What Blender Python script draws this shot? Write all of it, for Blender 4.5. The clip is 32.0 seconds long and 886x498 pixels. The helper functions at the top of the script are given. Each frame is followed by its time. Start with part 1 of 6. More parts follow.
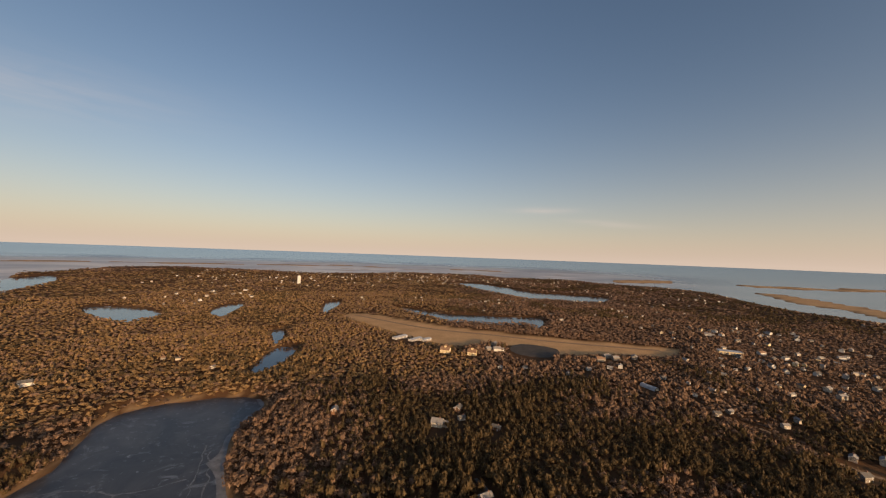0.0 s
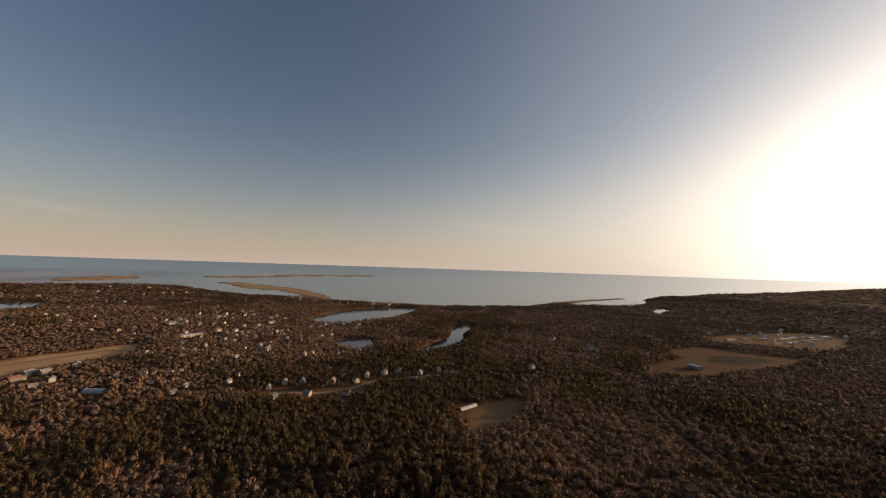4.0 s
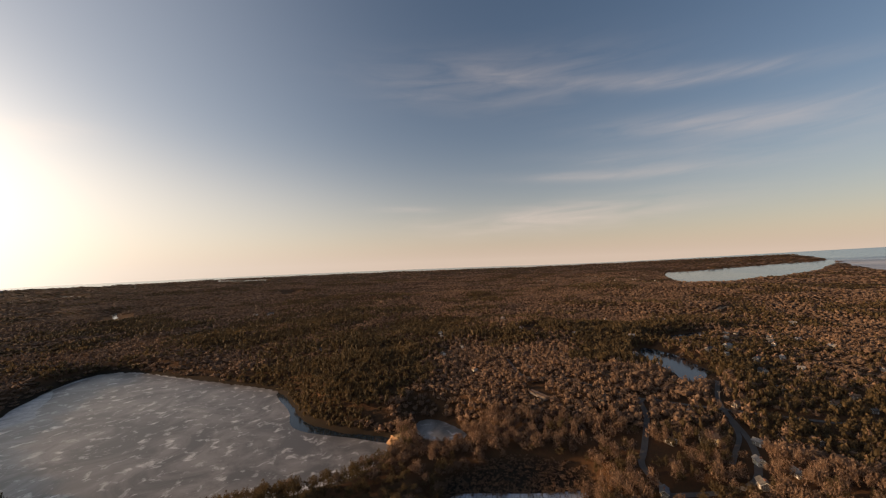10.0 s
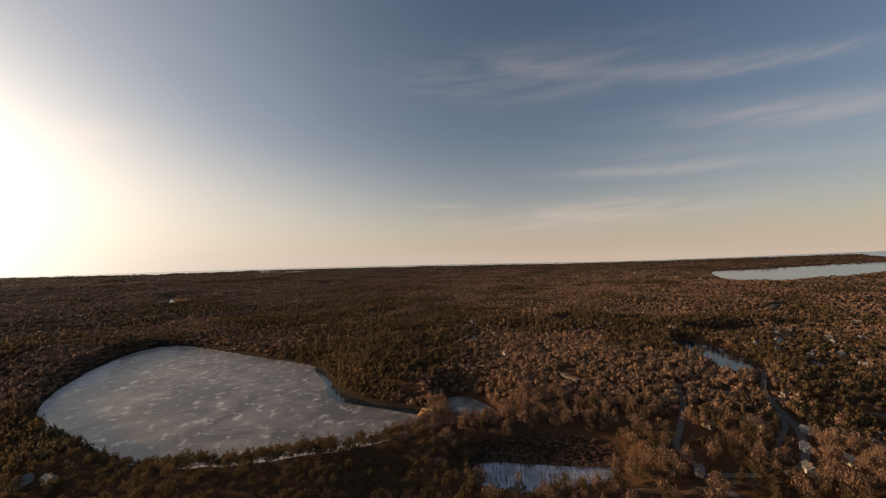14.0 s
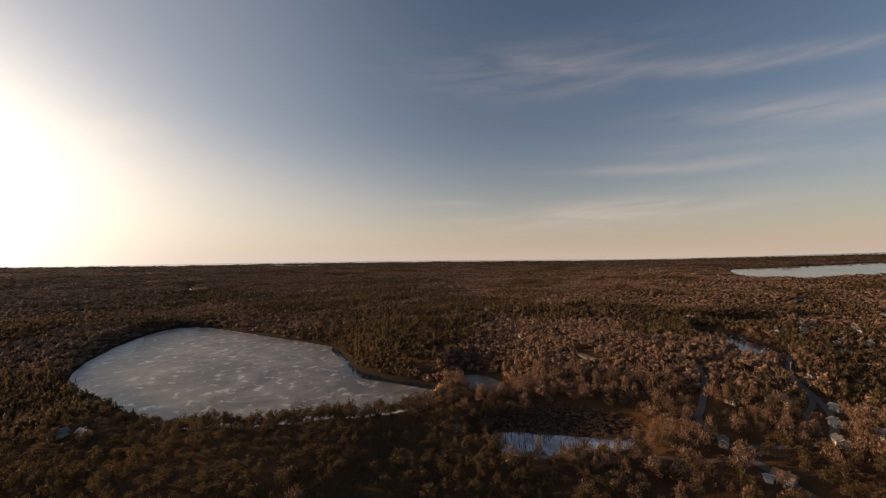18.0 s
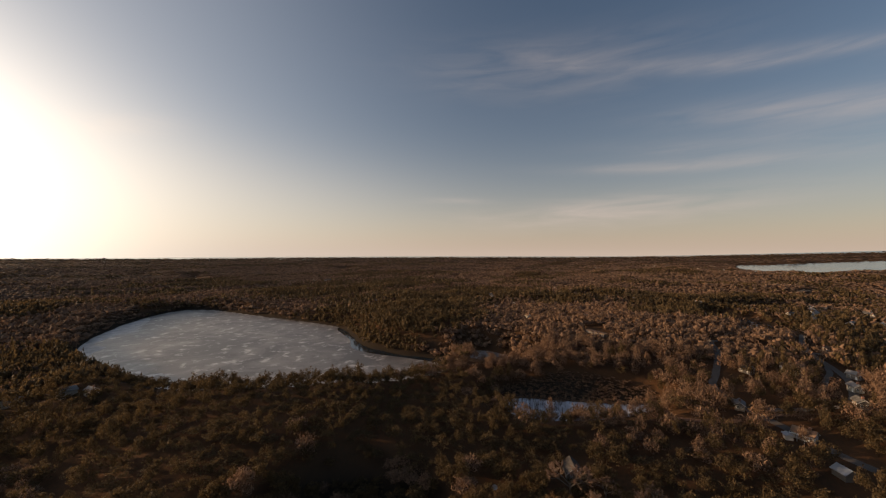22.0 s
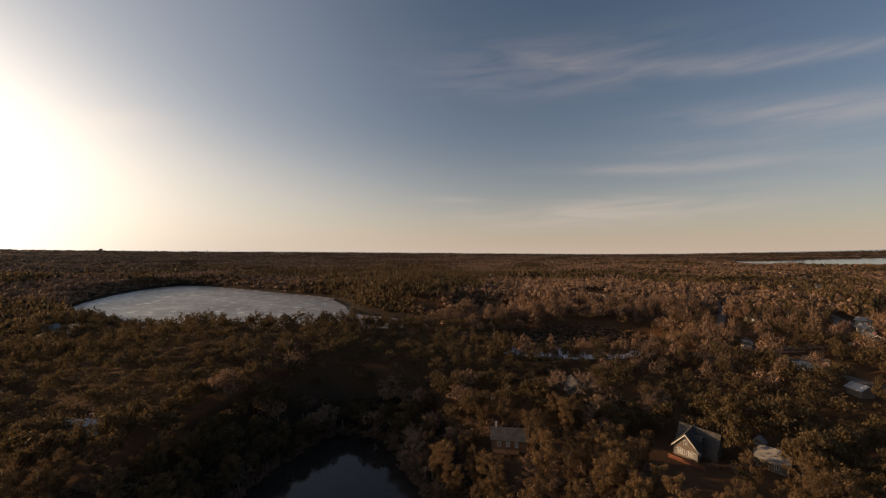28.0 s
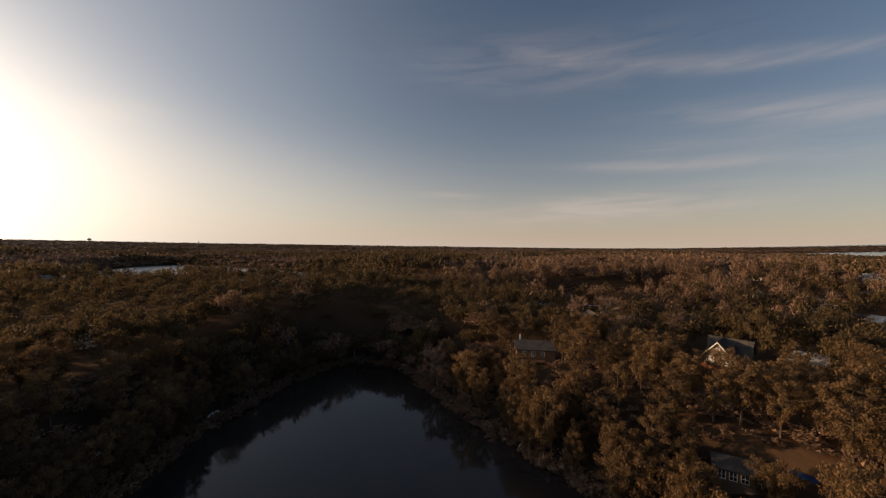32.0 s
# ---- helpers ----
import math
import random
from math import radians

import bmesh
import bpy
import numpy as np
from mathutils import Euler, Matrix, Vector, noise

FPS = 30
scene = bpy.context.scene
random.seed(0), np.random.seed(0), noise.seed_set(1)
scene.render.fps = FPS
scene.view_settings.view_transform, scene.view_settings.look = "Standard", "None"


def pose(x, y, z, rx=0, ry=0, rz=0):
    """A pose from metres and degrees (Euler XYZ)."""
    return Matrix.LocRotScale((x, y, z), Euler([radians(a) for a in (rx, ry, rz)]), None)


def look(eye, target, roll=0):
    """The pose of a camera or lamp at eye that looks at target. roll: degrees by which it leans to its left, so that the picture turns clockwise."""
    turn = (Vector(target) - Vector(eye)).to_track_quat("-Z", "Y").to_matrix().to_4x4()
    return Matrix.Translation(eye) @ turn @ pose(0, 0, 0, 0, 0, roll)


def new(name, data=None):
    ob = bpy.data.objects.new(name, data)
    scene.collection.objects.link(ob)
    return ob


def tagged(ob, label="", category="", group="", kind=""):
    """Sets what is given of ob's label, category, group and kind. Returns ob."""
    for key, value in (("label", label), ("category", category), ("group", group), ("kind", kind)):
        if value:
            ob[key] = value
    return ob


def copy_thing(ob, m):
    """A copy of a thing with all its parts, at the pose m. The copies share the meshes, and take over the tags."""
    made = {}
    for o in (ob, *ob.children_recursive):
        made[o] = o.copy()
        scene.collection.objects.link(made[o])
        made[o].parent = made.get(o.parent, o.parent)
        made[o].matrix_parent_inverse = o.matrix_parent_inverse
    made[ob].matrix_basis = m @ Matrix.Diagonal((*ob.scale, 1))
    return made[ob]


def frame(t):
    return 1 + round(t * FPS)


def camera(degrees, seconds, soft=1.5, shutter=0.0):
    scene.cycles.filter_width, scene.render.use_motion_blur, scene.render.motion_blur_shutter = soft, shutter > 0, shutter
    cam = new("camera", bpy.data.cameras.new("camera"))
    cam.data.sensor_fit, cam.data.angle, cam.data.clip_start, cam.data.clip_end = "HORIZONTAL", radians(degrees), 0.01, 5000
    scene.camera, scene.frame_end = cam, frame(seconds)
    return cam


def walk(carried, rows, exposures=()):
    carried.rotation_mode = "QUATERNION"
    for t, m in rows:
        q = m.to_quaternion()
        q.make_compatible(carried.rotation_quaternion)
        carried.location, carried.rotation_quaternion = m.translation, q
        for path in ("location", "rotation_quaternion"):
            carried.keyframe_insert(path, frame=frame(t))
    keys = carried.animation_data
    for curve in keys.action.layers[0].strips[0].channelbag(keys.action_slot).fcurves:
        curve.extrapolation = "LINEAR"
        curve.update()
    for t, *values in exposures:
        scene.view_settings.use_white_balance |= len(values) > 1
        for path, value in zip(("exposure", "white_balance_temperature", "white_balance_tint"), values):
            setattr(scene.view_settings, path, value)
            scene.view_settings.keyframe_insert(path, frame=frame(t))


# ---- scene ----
ROWS = [
    (0, -8.3, 14.8, 198.1, 90.85, -2.09, -2.24),
    (0.5, -7.8, 9.7, 197.2, 90.91, -1.95, -9.39),
    (1, -7.5, 5.5, 195.9, 91.77, -2.1, -19.01),
    (1.5, -7.3, 2.4, 194.2, 92.36, -2.2, -32.27),
    (2, -7.2, 0, 192.2, 92.47, -2.4, -46.13),
    (2.5, -7.3, -1.6, 190, 93.34, -1.98, -62.44),
    (3, -7.4, -2.6, 187.7, 93.3, -2, -72.96),
    (3.5, -7.5, -3.1, 185.3, 93, -1.9, -74.66),
    (5.5, -8.1, -1.3, 175.1, 92, -1.3, -63.24),
    (6, -8.2, -0.3, 172.7, 91.6, -1.75, -36.85),
    (6.5, -8.3, 0.9, 170.2, 90.95, -1.2, -12.37),
    (7, -8.3, 2.1, 167.8, 90.58, -0.25, 13.36),
    (7.5, -8.3, 3.4, 165.5, 90.82, 0.7, 37.78),
    (8, -8.2, 4.6, 163.2, 91, 1.2, 62.37),
    (8.5, -8.1, 5.9, 161, 91.47, 1.85, 85.27),
    (9, -7.8, 7.1, 158.9, 91.96, 1.82, 108.06),
    (9.5, -7.6, 8.2, 156.8, 91.93, 2.13, 123.59),
    (10, -7.2, 9.1, 154.7, 91.93, 2.11, 122.66),
    (10.5, -6.9, 10, 152.7, 92.05, 1.86, 124.92),
    (11, -6.4, 10.7, 150.7, 91.84, 1.84, 123.78),
    (11.5, -6, 11.3, 148.7, 91.62, 1.69, 125.73),
    (12, -5.5, 11.8, 146.7, 91.54, 1.52, 126.19),
    (12.5, -4.9, 12.1, 144.7, 91.62, 1.52, 126.86),
    (13, -4.3, 12.3, 142.7, 91.66, 1.46, 127.19),
    (13.5, -3.7, 12.3, 140.7, 91.57, 1.33, 127.88),
    (14, -3.1, 12.2, 138.7, 91.51, 1.23, 127.82),
    (14.5, -2.5, 11.9, 136.6, 91.36, 1.09, 128.31),
    (15, -1.9, 11.6, 134.4, 91.34, 1.14, 129.3),
    (15.5, -1.3, 11.1, 132.2, 91.11, 0.84, 129.06),
    (17.5, 0.7, 8.3, 122.8, 91.05, 0.45, 129.07),
    (18, 1.1, 7.4, 120.2, 91.1, 0.54, 129.61),
    (18.5, 1.5, 6.6, 117.6, 90.95, 0.4, 129.71),
    (19, 1.7, 5.7, 114.9, 90.95, 0.51, 129.97),
    (19.5, 1.9, 4.8, 112.2, 90.9, 0.33, 129.67),
    (20, 2.1, 3.9, 109.3, 90.91, 0.19, 129.7),
    (20.5, 2.1, 3.1, 106.5, 90.85, 0.17, 129.43),
    (21, 2.1, 2.3, 103.5, 90.73, 0.07, 129.79),
    (21.5, 2, 1.5, 100.6, 90.6, -0.04, 129.66),
    (22, 1.8, 0.8, 97.6, 90.7, 0.09, 130.03),
    (22.5, 1.5, 0.1, 94.5, 90.56, -0.34, 129.69),
    (23, 1.2, -0.5, 91.4, 90.73, -0.23, 129.31),
    (23.5, 0.7, -1, 88.4, 90.64, -0.32, 129.42),
    (24, 0.3, -1.5, 85.3, 90.53, -0.24, 129.64),
    (24.5, -0.3, -1.9, 82.2, 90.52, -0.04, 129.57),
    (25, -0.9, -2.2, 79.1, 90.38, -0.11, 129.36),
    (25.5, -1.5, -2.5, 76, 90.43, -0.35, 129.4),
    (27.5, -4.2, -3.4, 63.9, 90.49, -0.32, 130.22),
    (28, -4.8, -3.7, 60.9, 90.54, -0.44, 129.86),
    (28.5, -5.3, -4.1, 57.9, 89.92, -0.57, 130.32),
    (29, -5.7, -4.6, 55, 90.05, -0.58, 130.23),
    (29.5, -5.9, -5.3, 51.9, 90.03, -0.47, 130.4),
    (30, -6, -6.2, 48.9, 90.06, -0.57, 130.32),
    (30.5, -5.9, -7.4, 45.7, 90.29, -0.64, 130.27),
    (31, -5.5, -8.9, 42.4, 90.3, -0.64, 129.96),
    (31.5, -4.9, -10.8, 39, 90.13, -0.74, 128.97),
    (32, -3.9, -13.1, 35.4, 89.83, -0.79, 128.87),
]
# the aircraft drifts a few metres, turns to and fro and then sinks from 198 m to 37 m over the near pond
cam = camera(101.55, 32.0, soft=1.2)
walk(cam, [(t, pose(x, y, z, rx, ry, rz)) for t, x, y, z, rx, ry, rz in ROWS], [(0, 0.28, 6950, 15), (2, 0.2, 6950, 15), (3, 0.1, 6950, 15), (5.5, -0.15, 6950, 15), (6, -0.15, 6950, 15), (7, 0.0, 6950, 15), (8, 0.03, 6950, 15), (9, 0.36, 6950, 15), (10, 0.24, 6950, 15), (11.5, 0.12, 6950, 15), (13, 0.08, 6950, 15), (32, 0.0, 6950, 15)])

# ---- sky and sun ----
SUN_AZ, SUN_EL = 149.0, 9.0        # clockwise from +Y, degrees
HALO, SKY_GAIN = 31.5, 1.05
sun = new("sun", bpy.data.lights.new("sun", "SUN"))
sun.data.energy, sun.data.angle, sun.data.color = 5.0, radians(0.6), (1.0, 0.68, 0.38)
sun_dir = Vector((math.sin(radians(SUN_AZ)) * math.cos(radians(SUN_EL)), math.cos(radians(SUN_AZ)) * math.cos(radians(SUN_EL)), math.sin(radians(SUN_EL))))
sun.matrix_world = look(sun_dir * 100, (0, 0, 0))


class Nodes:
    """Short hand for shader node trees."""

    def __init__(self, tree):
        self.t, self.n, self.l = tree, tree.nodes, tree.links

    def add(self, kind, **kw):
        node = self.n.new(kind)
        for key, value in kw.items():
            if key == "op":
                node.operation = value
            elif key == "blend":
                node.blend_type = value
            elif key == "dtype":
                node.data_type = value
        return node

    def put(self, socket, value):
        if isinstance(value, bpy.types.NodeSocket):
            self.l.new(value, socket)
        else:
            socket.default_value = value

    def math(self, op, a, b=0.0, c=0.0, clamp=False):
        node = self.add("ShaderNodeMath", op=op)
        node.use_clamp = clamp
        for k, v in enumerate((a, b, c)):
            self.put(node.inputs[k], v)
        return node.outputs[0]

    def mix(self, fac, a, b, blend="MIX"):
        node = self.add("ShaderNodeMix", dtype="RGBA", blend=blend)
        self.put(node.inputs[0], fac)
        self.put(node.inputs[6], a)
        self.put(node.inputs[7], b)
        return node.outputs[2]

    def noise(self, scale, vec=None, detail=4.0, rough=0.55, distort=0.0):
        node = self.add("ShaderNodeTexNoise")
        for key, v in (("Scale", scale), ("Detail", detail), ("Roughness", rough), ("Distortion", distort)):
            node.inputs[key].default_value = v
        if vec is not None:
            self.l.new(vec, node.inputs["Vector"])
        return node.outputs["Fac"]

    def ramp(self, fac, lo, hi):
        node = self.add("ShaderNodeMapRange")
        self.put(node.inputs[0], fac)
        node.inputs[1].default_value, node.inputs[2].default_value = lo, hi
        return node.outputs[0]


world = bpy.data.worlds.new("world")
scene.world = world
world.use_nodes = True
W = Nodes(world.node_tree)
W.n.clear()
sky = W.add("ShaderNodeTexSky")
sky.sky_type, sky.sun_disc = "NISHITA", False
sky.sun_elevation, sky.sun_rotation = radians(SUN_EL), radians(SUN_AZ)
sky.air_density, sky.dust_density, sky.ozone_density, sky.altitude = 1.0, 1.2, 2.0, 0
view = W.add("ShaderNodeTexCoord").outputs["Generated"]
sep = W.add("ShaderNodeSeparateXYZ")
W.put(sep.inputs[0], view)
vx, vy, vz = sep.outputs
el = W.math("ARCSINE", vz)
az = W.math("ARCTAN2", vx, vy)                  # radians, clockwise from +Y
comb = W.add("ShaderNodeCombineXYZ")
for k, v in enumerate((W.math("MULTIPLY", az, 2.2), W.math("MULTIPLY", el, 17.0), W.math("MULTIPLY", az, 1.3))):
    W.put(comb.inputs[k], v)
wisp = W.ramp(W.noise(2.0, comb.outputs[0], 6, 0.55, 0.5), 0.24, 0.80)
# wisps of high cloud: azimuth, elevation, half length, half height, slope, density
CLOUDS = [(-114, 26.2, 17, 3.4, -0.04, 0.28), (-88, 22.0, 13, 1.0, -0.17, 0.42), (-84, 15.8, 13, 1.6, -0.12, 0.4), (-92, 13.2, 12, 1.2, -0.1, 0.24),
          (-95, 11.3, 14, 0.8, -0.06, 0.40), (-106, 5.8, 18, 2.0, 0.04, 0.8), (-128, 8.2, 5, 0.45, -0.02, 0.40),
          (-173, 14.6, 5, 1.2, 0.2, 0.75), (-56, 14.5, 20, 3.0, 0.1, 0.3), (17, 7.2, 4.5, 0.45, 0.0, 0.45), (27, 5.2, 4.5, 0.4, -0.08, 0.42),
          (104, 8.4, 7, 0.6, 0.35, 0.5), (115, 10.5, 8, 0.9, 0.6, 0.4), (83, 6.5, 8, 0.6, -0.1, 0.25)]
cover = None
for a, e, wa, we, slope, dens in CLOUDS:
    da = W.math("SUBTRACT", az, radians(a))
    de = W.math("SUBTRACT", W.math("SUBTRACT", el, radians(e)), W.math("MULTIPLY", da, slope))
    q = W.math("ADD", W.math("POWER", W.math("DIVIDE", da, radians(wa)), 2.0), W.math("POWER", W.math("DIVIDE", de, radians(we)), 2.0))
    g = W.math("MULTIPLY", W.math("EXPONENT", W.math("MULTIPLY", q, -1.0)), dens)
    cover = g if cover is None else W.math("ADD", cover, g)
veil = W.math("MULTIPLY", W.math("MULTIPLY", cover, 1.0), wisp, clamp=True)
# the white glare of thin haze round the sun, wider than high
ca, sa = math.cos(radians(SUN_AZ)), math.sin(radians(SUN_AZ))
rel = W.math("ARCTAN2", W.math("SUBTRACT", W.math("MULTIPLY", vx, ca), W.math("MULTIPLY", vy, sa)), W.math("ADD", W.math("MULTIPLY", vx, sa), W.math("MULTIPLY", vy, ca)))


def glare(wide, high, power):
    q = W.math("ADD", W.math("POWER", W.math("ABSOLUTE", W.math("DIVIDE", rel, radians(wide))), 2.0), W.math("POWER", W.math("ABSOLUTE", W.math("DIVIDE", W.math("SUBTRACT", el, radians(6.0)), radians(high))), 2.0))
    return W.math("EXPONENT", W.math("MULTIPLY", W.math("POWER", q, power), -1.0))


halo, halo2 = glare(HALO, 17.5, 1.35), glare(HALO * 1.75, 46.0, 1.15)
low = W.math("EXPONENT", W.math("MULTIPLY", W.math("MAXIMUM", el, 0.0), -9.0))
skyc = W.mix(1.0, sky.outputs[0], (SKY_GAIN * 0.985, SKY_GAIN * 0.975, SKY_GAIN * 1.0, 1), "MULTIPLY")
skyc = W.mix(W.math("MULTIPLY", low, 0.8), skyc, (6.4, 5.27, 4.4, 1))
skyc = W.mix(veil, skyc, (6.0, 5.2, 4.7, 1))
skyc = W.mix(W.math("MULTIPLY", halo2, 0.6), skyc, (6.9, 7.1, 7.1, 1))
skyc = W.mix(W.math("MULTIPLY", glare(64.0, 10.0, 1.4), 0.42), skyc, (11.0, 9.6, 7.6, 1))
skyc = W.mix(halo, skyc, (26.0, 24.0, 20.5, 1))
bg = W.add("ShaderNodeBackground")
W.put(bg.inputs[0], skyc)
bg.inputs[1].default_value = 0.1
out = W.add("ShaderNodeOutputWorld")
W.l.new(bg.outputs[0], out.inputs[0])

# ---- materials ----


def material(name, build, rough=0.8, metal=0.0, bump=0.0, bump_scale=4.0, spec=0.3):
    """build(N, coords) gives the base colour's socket or value."""
    m = bpy.data.materials.new(name)
    m.use_nodes = True
    N = Nodes(m.node_tree)
    b = m.node_tree.nodes["Principled BSDF"]
    pos = N.add("ShaderNodeNewGeometry").outputs["Position"]
    N.put(b.inputs["Base Color"], build(N, pos))
    b.inputs["Roughness"].default_value, b.inputs["Metallic"].default_value = rough, metal
    b.inputs["Specular IOR Level"].default_value = spec
    if bump:
        node = N.add("ShaderNodeBump")
        node.inputs["Strength"].default_value, node.inputs["Distance"].default_value = bump, 0.3
        N.put(node.inputs["Height"], N.noise(bump_scale, pos, 5))
        N.l.new(node.outputs[0], b.inputs["Normal"])
    return m


def two(a, b, scale, lo=0.35, hi=0.65, fine=0.0):
    """Two colours mixed by noise at two scales."""
    def build(N, pos):
        f = N.ramp(N.noise(scale, pos, 6), lo, hi)
        c = N.mix(f, (*a, 1), (*b, 1))
        if fine:
            c = N.mix(N.math("MULTIPLY", N.ramp(N.noise(scale * 14, pos, 3), 0.3, 0.7), fine), c, (a[0] * 0.45, a[1] * 0.45, a[2] * 0.45, 1))
        return c
    return build


def leafy(a, b, c, island=True):
    """Foliage or twigs: three colours by a random value for each tree or tuft, and by stand over the land."""
    def build(N, pos):
        if island:
            rnd = N.add("ShaderNodeNewGeometry").outputs["Random Per Island"]
        else:
            rnd = N.add("ShaderNodeObjectInfo").outputs["Random"]
        stand = N.ramp(N.noise(0.013, pos, 6, 0.65), 0.38, 0.62)
        base = N.mix(stand, (*a, 1), (*b, 1))
        base = N.mix(N.math("POWER", rnd, 1.3), base, (c[0] * 1.25, c[1] * 1.25, c[2] * 1.25, 1))
        return N.mix(N.math("MULTIPLY", N.ramp(N.noise(0.9, pos, 3), 0.35, 0.7), 0.35), base, (a[0] * 0.5, a[1] * 0.5, a[2] * 0.5, 1))
    return build


def leaf_material(name, build, rough, passing):
    """Thin leaves and twigs let some light through."""
    m = material(name, build, rough)
    N = Nodes(m.node_tree)
    b, o = m.node_tree.nodes["Principled BSDF"], m.node_tree.nodes["Material Output"]
    tr, mx = N.add("ShaderNodeBsdfTranslucent"), N.add("ShaderNodeMixShader")
    N.l.new(b.inputs["Base Color"].links[0].from_socket, tr.inputs["Color"])
    mx.inputs[0].default_value = passing
    N.l.new(b.outputs[0], mx.inputs[1])
    N.l.new(tr.outputs[0], mx.inputs[2])
    N.l.new(mx.outputs[0], o.inputs["Surface"])
    return m


M_PINE = leaf_material("pine_needles", leafy((0.084, 0.058, 0.027), (0.056, 0.041, 0.021), (0.126, 0.083, 0.037)), 0.8, 0.4)
M_OAK = leaf_material("bare_twigs", leafy((0.166, 0.1, 0.063), (0.104, 0.07, 0.05), (0.245, 0.152, 0.098)), 0.9, 0.26)
# yellower scrub tone, lightened: the far wood's frontal sunlight is in this colour
M_SCRUB_LIT = leaf_material("scrub_oak", leafy((0.24, 0.148, 0.066), (0.175, 0.113, 0.053), (0.32, 0.2, 0.092)), 0.9, 0.3)
M_PINE_NEAR = leaf_material("pine_needles_near", leafy((0.122, 0.075, 0.034), (0.083, 0.054, 0.028), (0.162, 0.099, 0.045), False), 0.75, 0.34)
M_TWIG_NEAR = leaf_material("twigs_near", leafy((0.2, 0.13, 0.094), (0.165, 0.11, 0.082), (0.25, 0.162, 0.115), False), 0.9, 0.4)
M_LIMB = material("grey_limbs", two((0.19, 0.15, 0.115), (0.12, 0.092, 0.07), 2.0, fine=0.3), 0.95)
M_BARK = material("bark", two((0.06, 0.045, 0.034), (0.11, 0.082, 0.062), 3.0, fine=0.4), 0.95, bump=0.5, bump_scale=9)


def ground_colour(N, pos):
    at = N.add("ShaderNodeAttribute")
    at.attribute_name = "cover"
    rgb = N.add("ShaderNodeSeparateColor")
    N.l.new(at.outputs["Color"], rgb.inputs[0])
    litter = N.mix(N.ramp(N.noise(0.03, pos, 6), 0.35, 0.65), (0.08, 0.043, 0.023, 1), (0.115, 0.058, 0.03, 1))
    litter = N.mix(N.math("MULTIPLY", N.ramp(N.noise(0.7, pos, 4), 0.4, 0.7), 0.5), litter, (0.05, 0.04, 0.024, 1))
    grass = N.mix(N.ramp(N.noise(0.02, pos, 6), 0.3, 0.7), (0.60, 0.37, 0.185, 1), (0.45, 0.275, 0.14, 1))
    grass = N.mix(N.math("MULTIPLY", N.ramp(N.noise(0.4, pos, 4), 0.4, 0.7), 0.3), grass, (0.16, 0.11, 0.05, 1))
    sand = N.mix(N.ramp(N.noise(0.05, pos, 6), 0.3, 0.7), (0.46, 0.33, 0.2, 1), (0.36, 0.24, 0.135, 1))
    # third cover channel: dark soil, plus tree shade painted round the near pond
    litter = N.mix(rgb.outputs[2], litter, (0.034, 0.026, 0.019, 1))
    return N.mix(rgb.outputs[1], N.mix(rgb.outputs[0], litter, grass), sand)


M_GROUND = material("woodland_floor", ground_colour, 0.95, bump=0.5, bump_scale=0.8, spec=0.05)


def ice_colour(N, pos):
    frost = N.ramp(N.noise(0.018, pos, 8, 0.65, 1.2), 0.42, 0.68)
    spots = N.ramp(N.noise(0.09, pos, 5, 0.6, 0.5), 0.56, 0.70)
    c = N.mix(frost, (0.115, 0.104, 0.094, 1), (0.285, 0.26, 0.236, 1))
    veins = N.ramp(N.noise(0.03, pos, 9, 0.72, 2.2), 0.60, 0.70)
    c = N.mix(N.math("MULTIPLY", veins, 0.62), c, (0.52, 0.49, 0.455, 1))
    return N.mix(N.math("MULTIPLY", spots, 0.8), c, (0.72, 0.69, 0.65, 1))


def water_material(name, colour, rough, bump, scale, dist=0.1, spec=0.5):
    m = material(name, colour, rough, spec=spec)
    N = Nodes(m.node_tree)
    pos = N.add("ShaderNodeNewGeometry").outputs["Position"]
    node = N.add("ShaderNodeBump")
    node.inputs["Strength"].default_value, node.inputs["Distance"].default_value = bump, dist
    N.put(node.inputs["Height"], N.noise(scale, pos, 6))
    N.l.new(node.outputs[0], m.node_tree.nodes["Principled BSDF"].inputs["Normal"])
    return m


def dark_ice_colour(N, pos):
    frost = N.ramp(N.noise(0.02, pos, 8, 0.65, 1.0), 0.40, 0.75)
    c = N.mix(frost, (0.026, 0.027, 0.031, 1), (0.078, 0.078, 0.082, 1))
    c = N.mix(N.math("MULTIPLY", N.ramp(N.noise(0.16, pos, 4, 0.6, 0.4), 0.62, 0.74), 0.6), c, (0.30, 0.32, 0.35, 1))
    return N.mix(N.math("MULTIPLY", N.ramp(N.noise(0.045, pos, 8, 0.7, 1.6), 0.56, 0.70), 0.4), c, (0.30, 0.33, 0.37, 1))


M_ICE_DARK = water_material("dark_lake_ice", dark_ice_colour, 0.34, 0.2, 0.3, spec=0.3)
M_ICE = water_material("lake_ice", ice_colour, 0.4, 0.25, 0.3, spec=0.4)
M_WATER = water_material("open_water", two((0.012, 0.022, 0.03), (0.02, 0.03, 0.038), 0.01), 0.12, 0.35, 0.35)
M_DARKWATER = water_material("pond_water", two((0.02, 0.017, 0.015), (0.03, 0.025, 0.021), 0.05), 0.07, 0.05, 0.5, spec=0.3)


DEEP = []


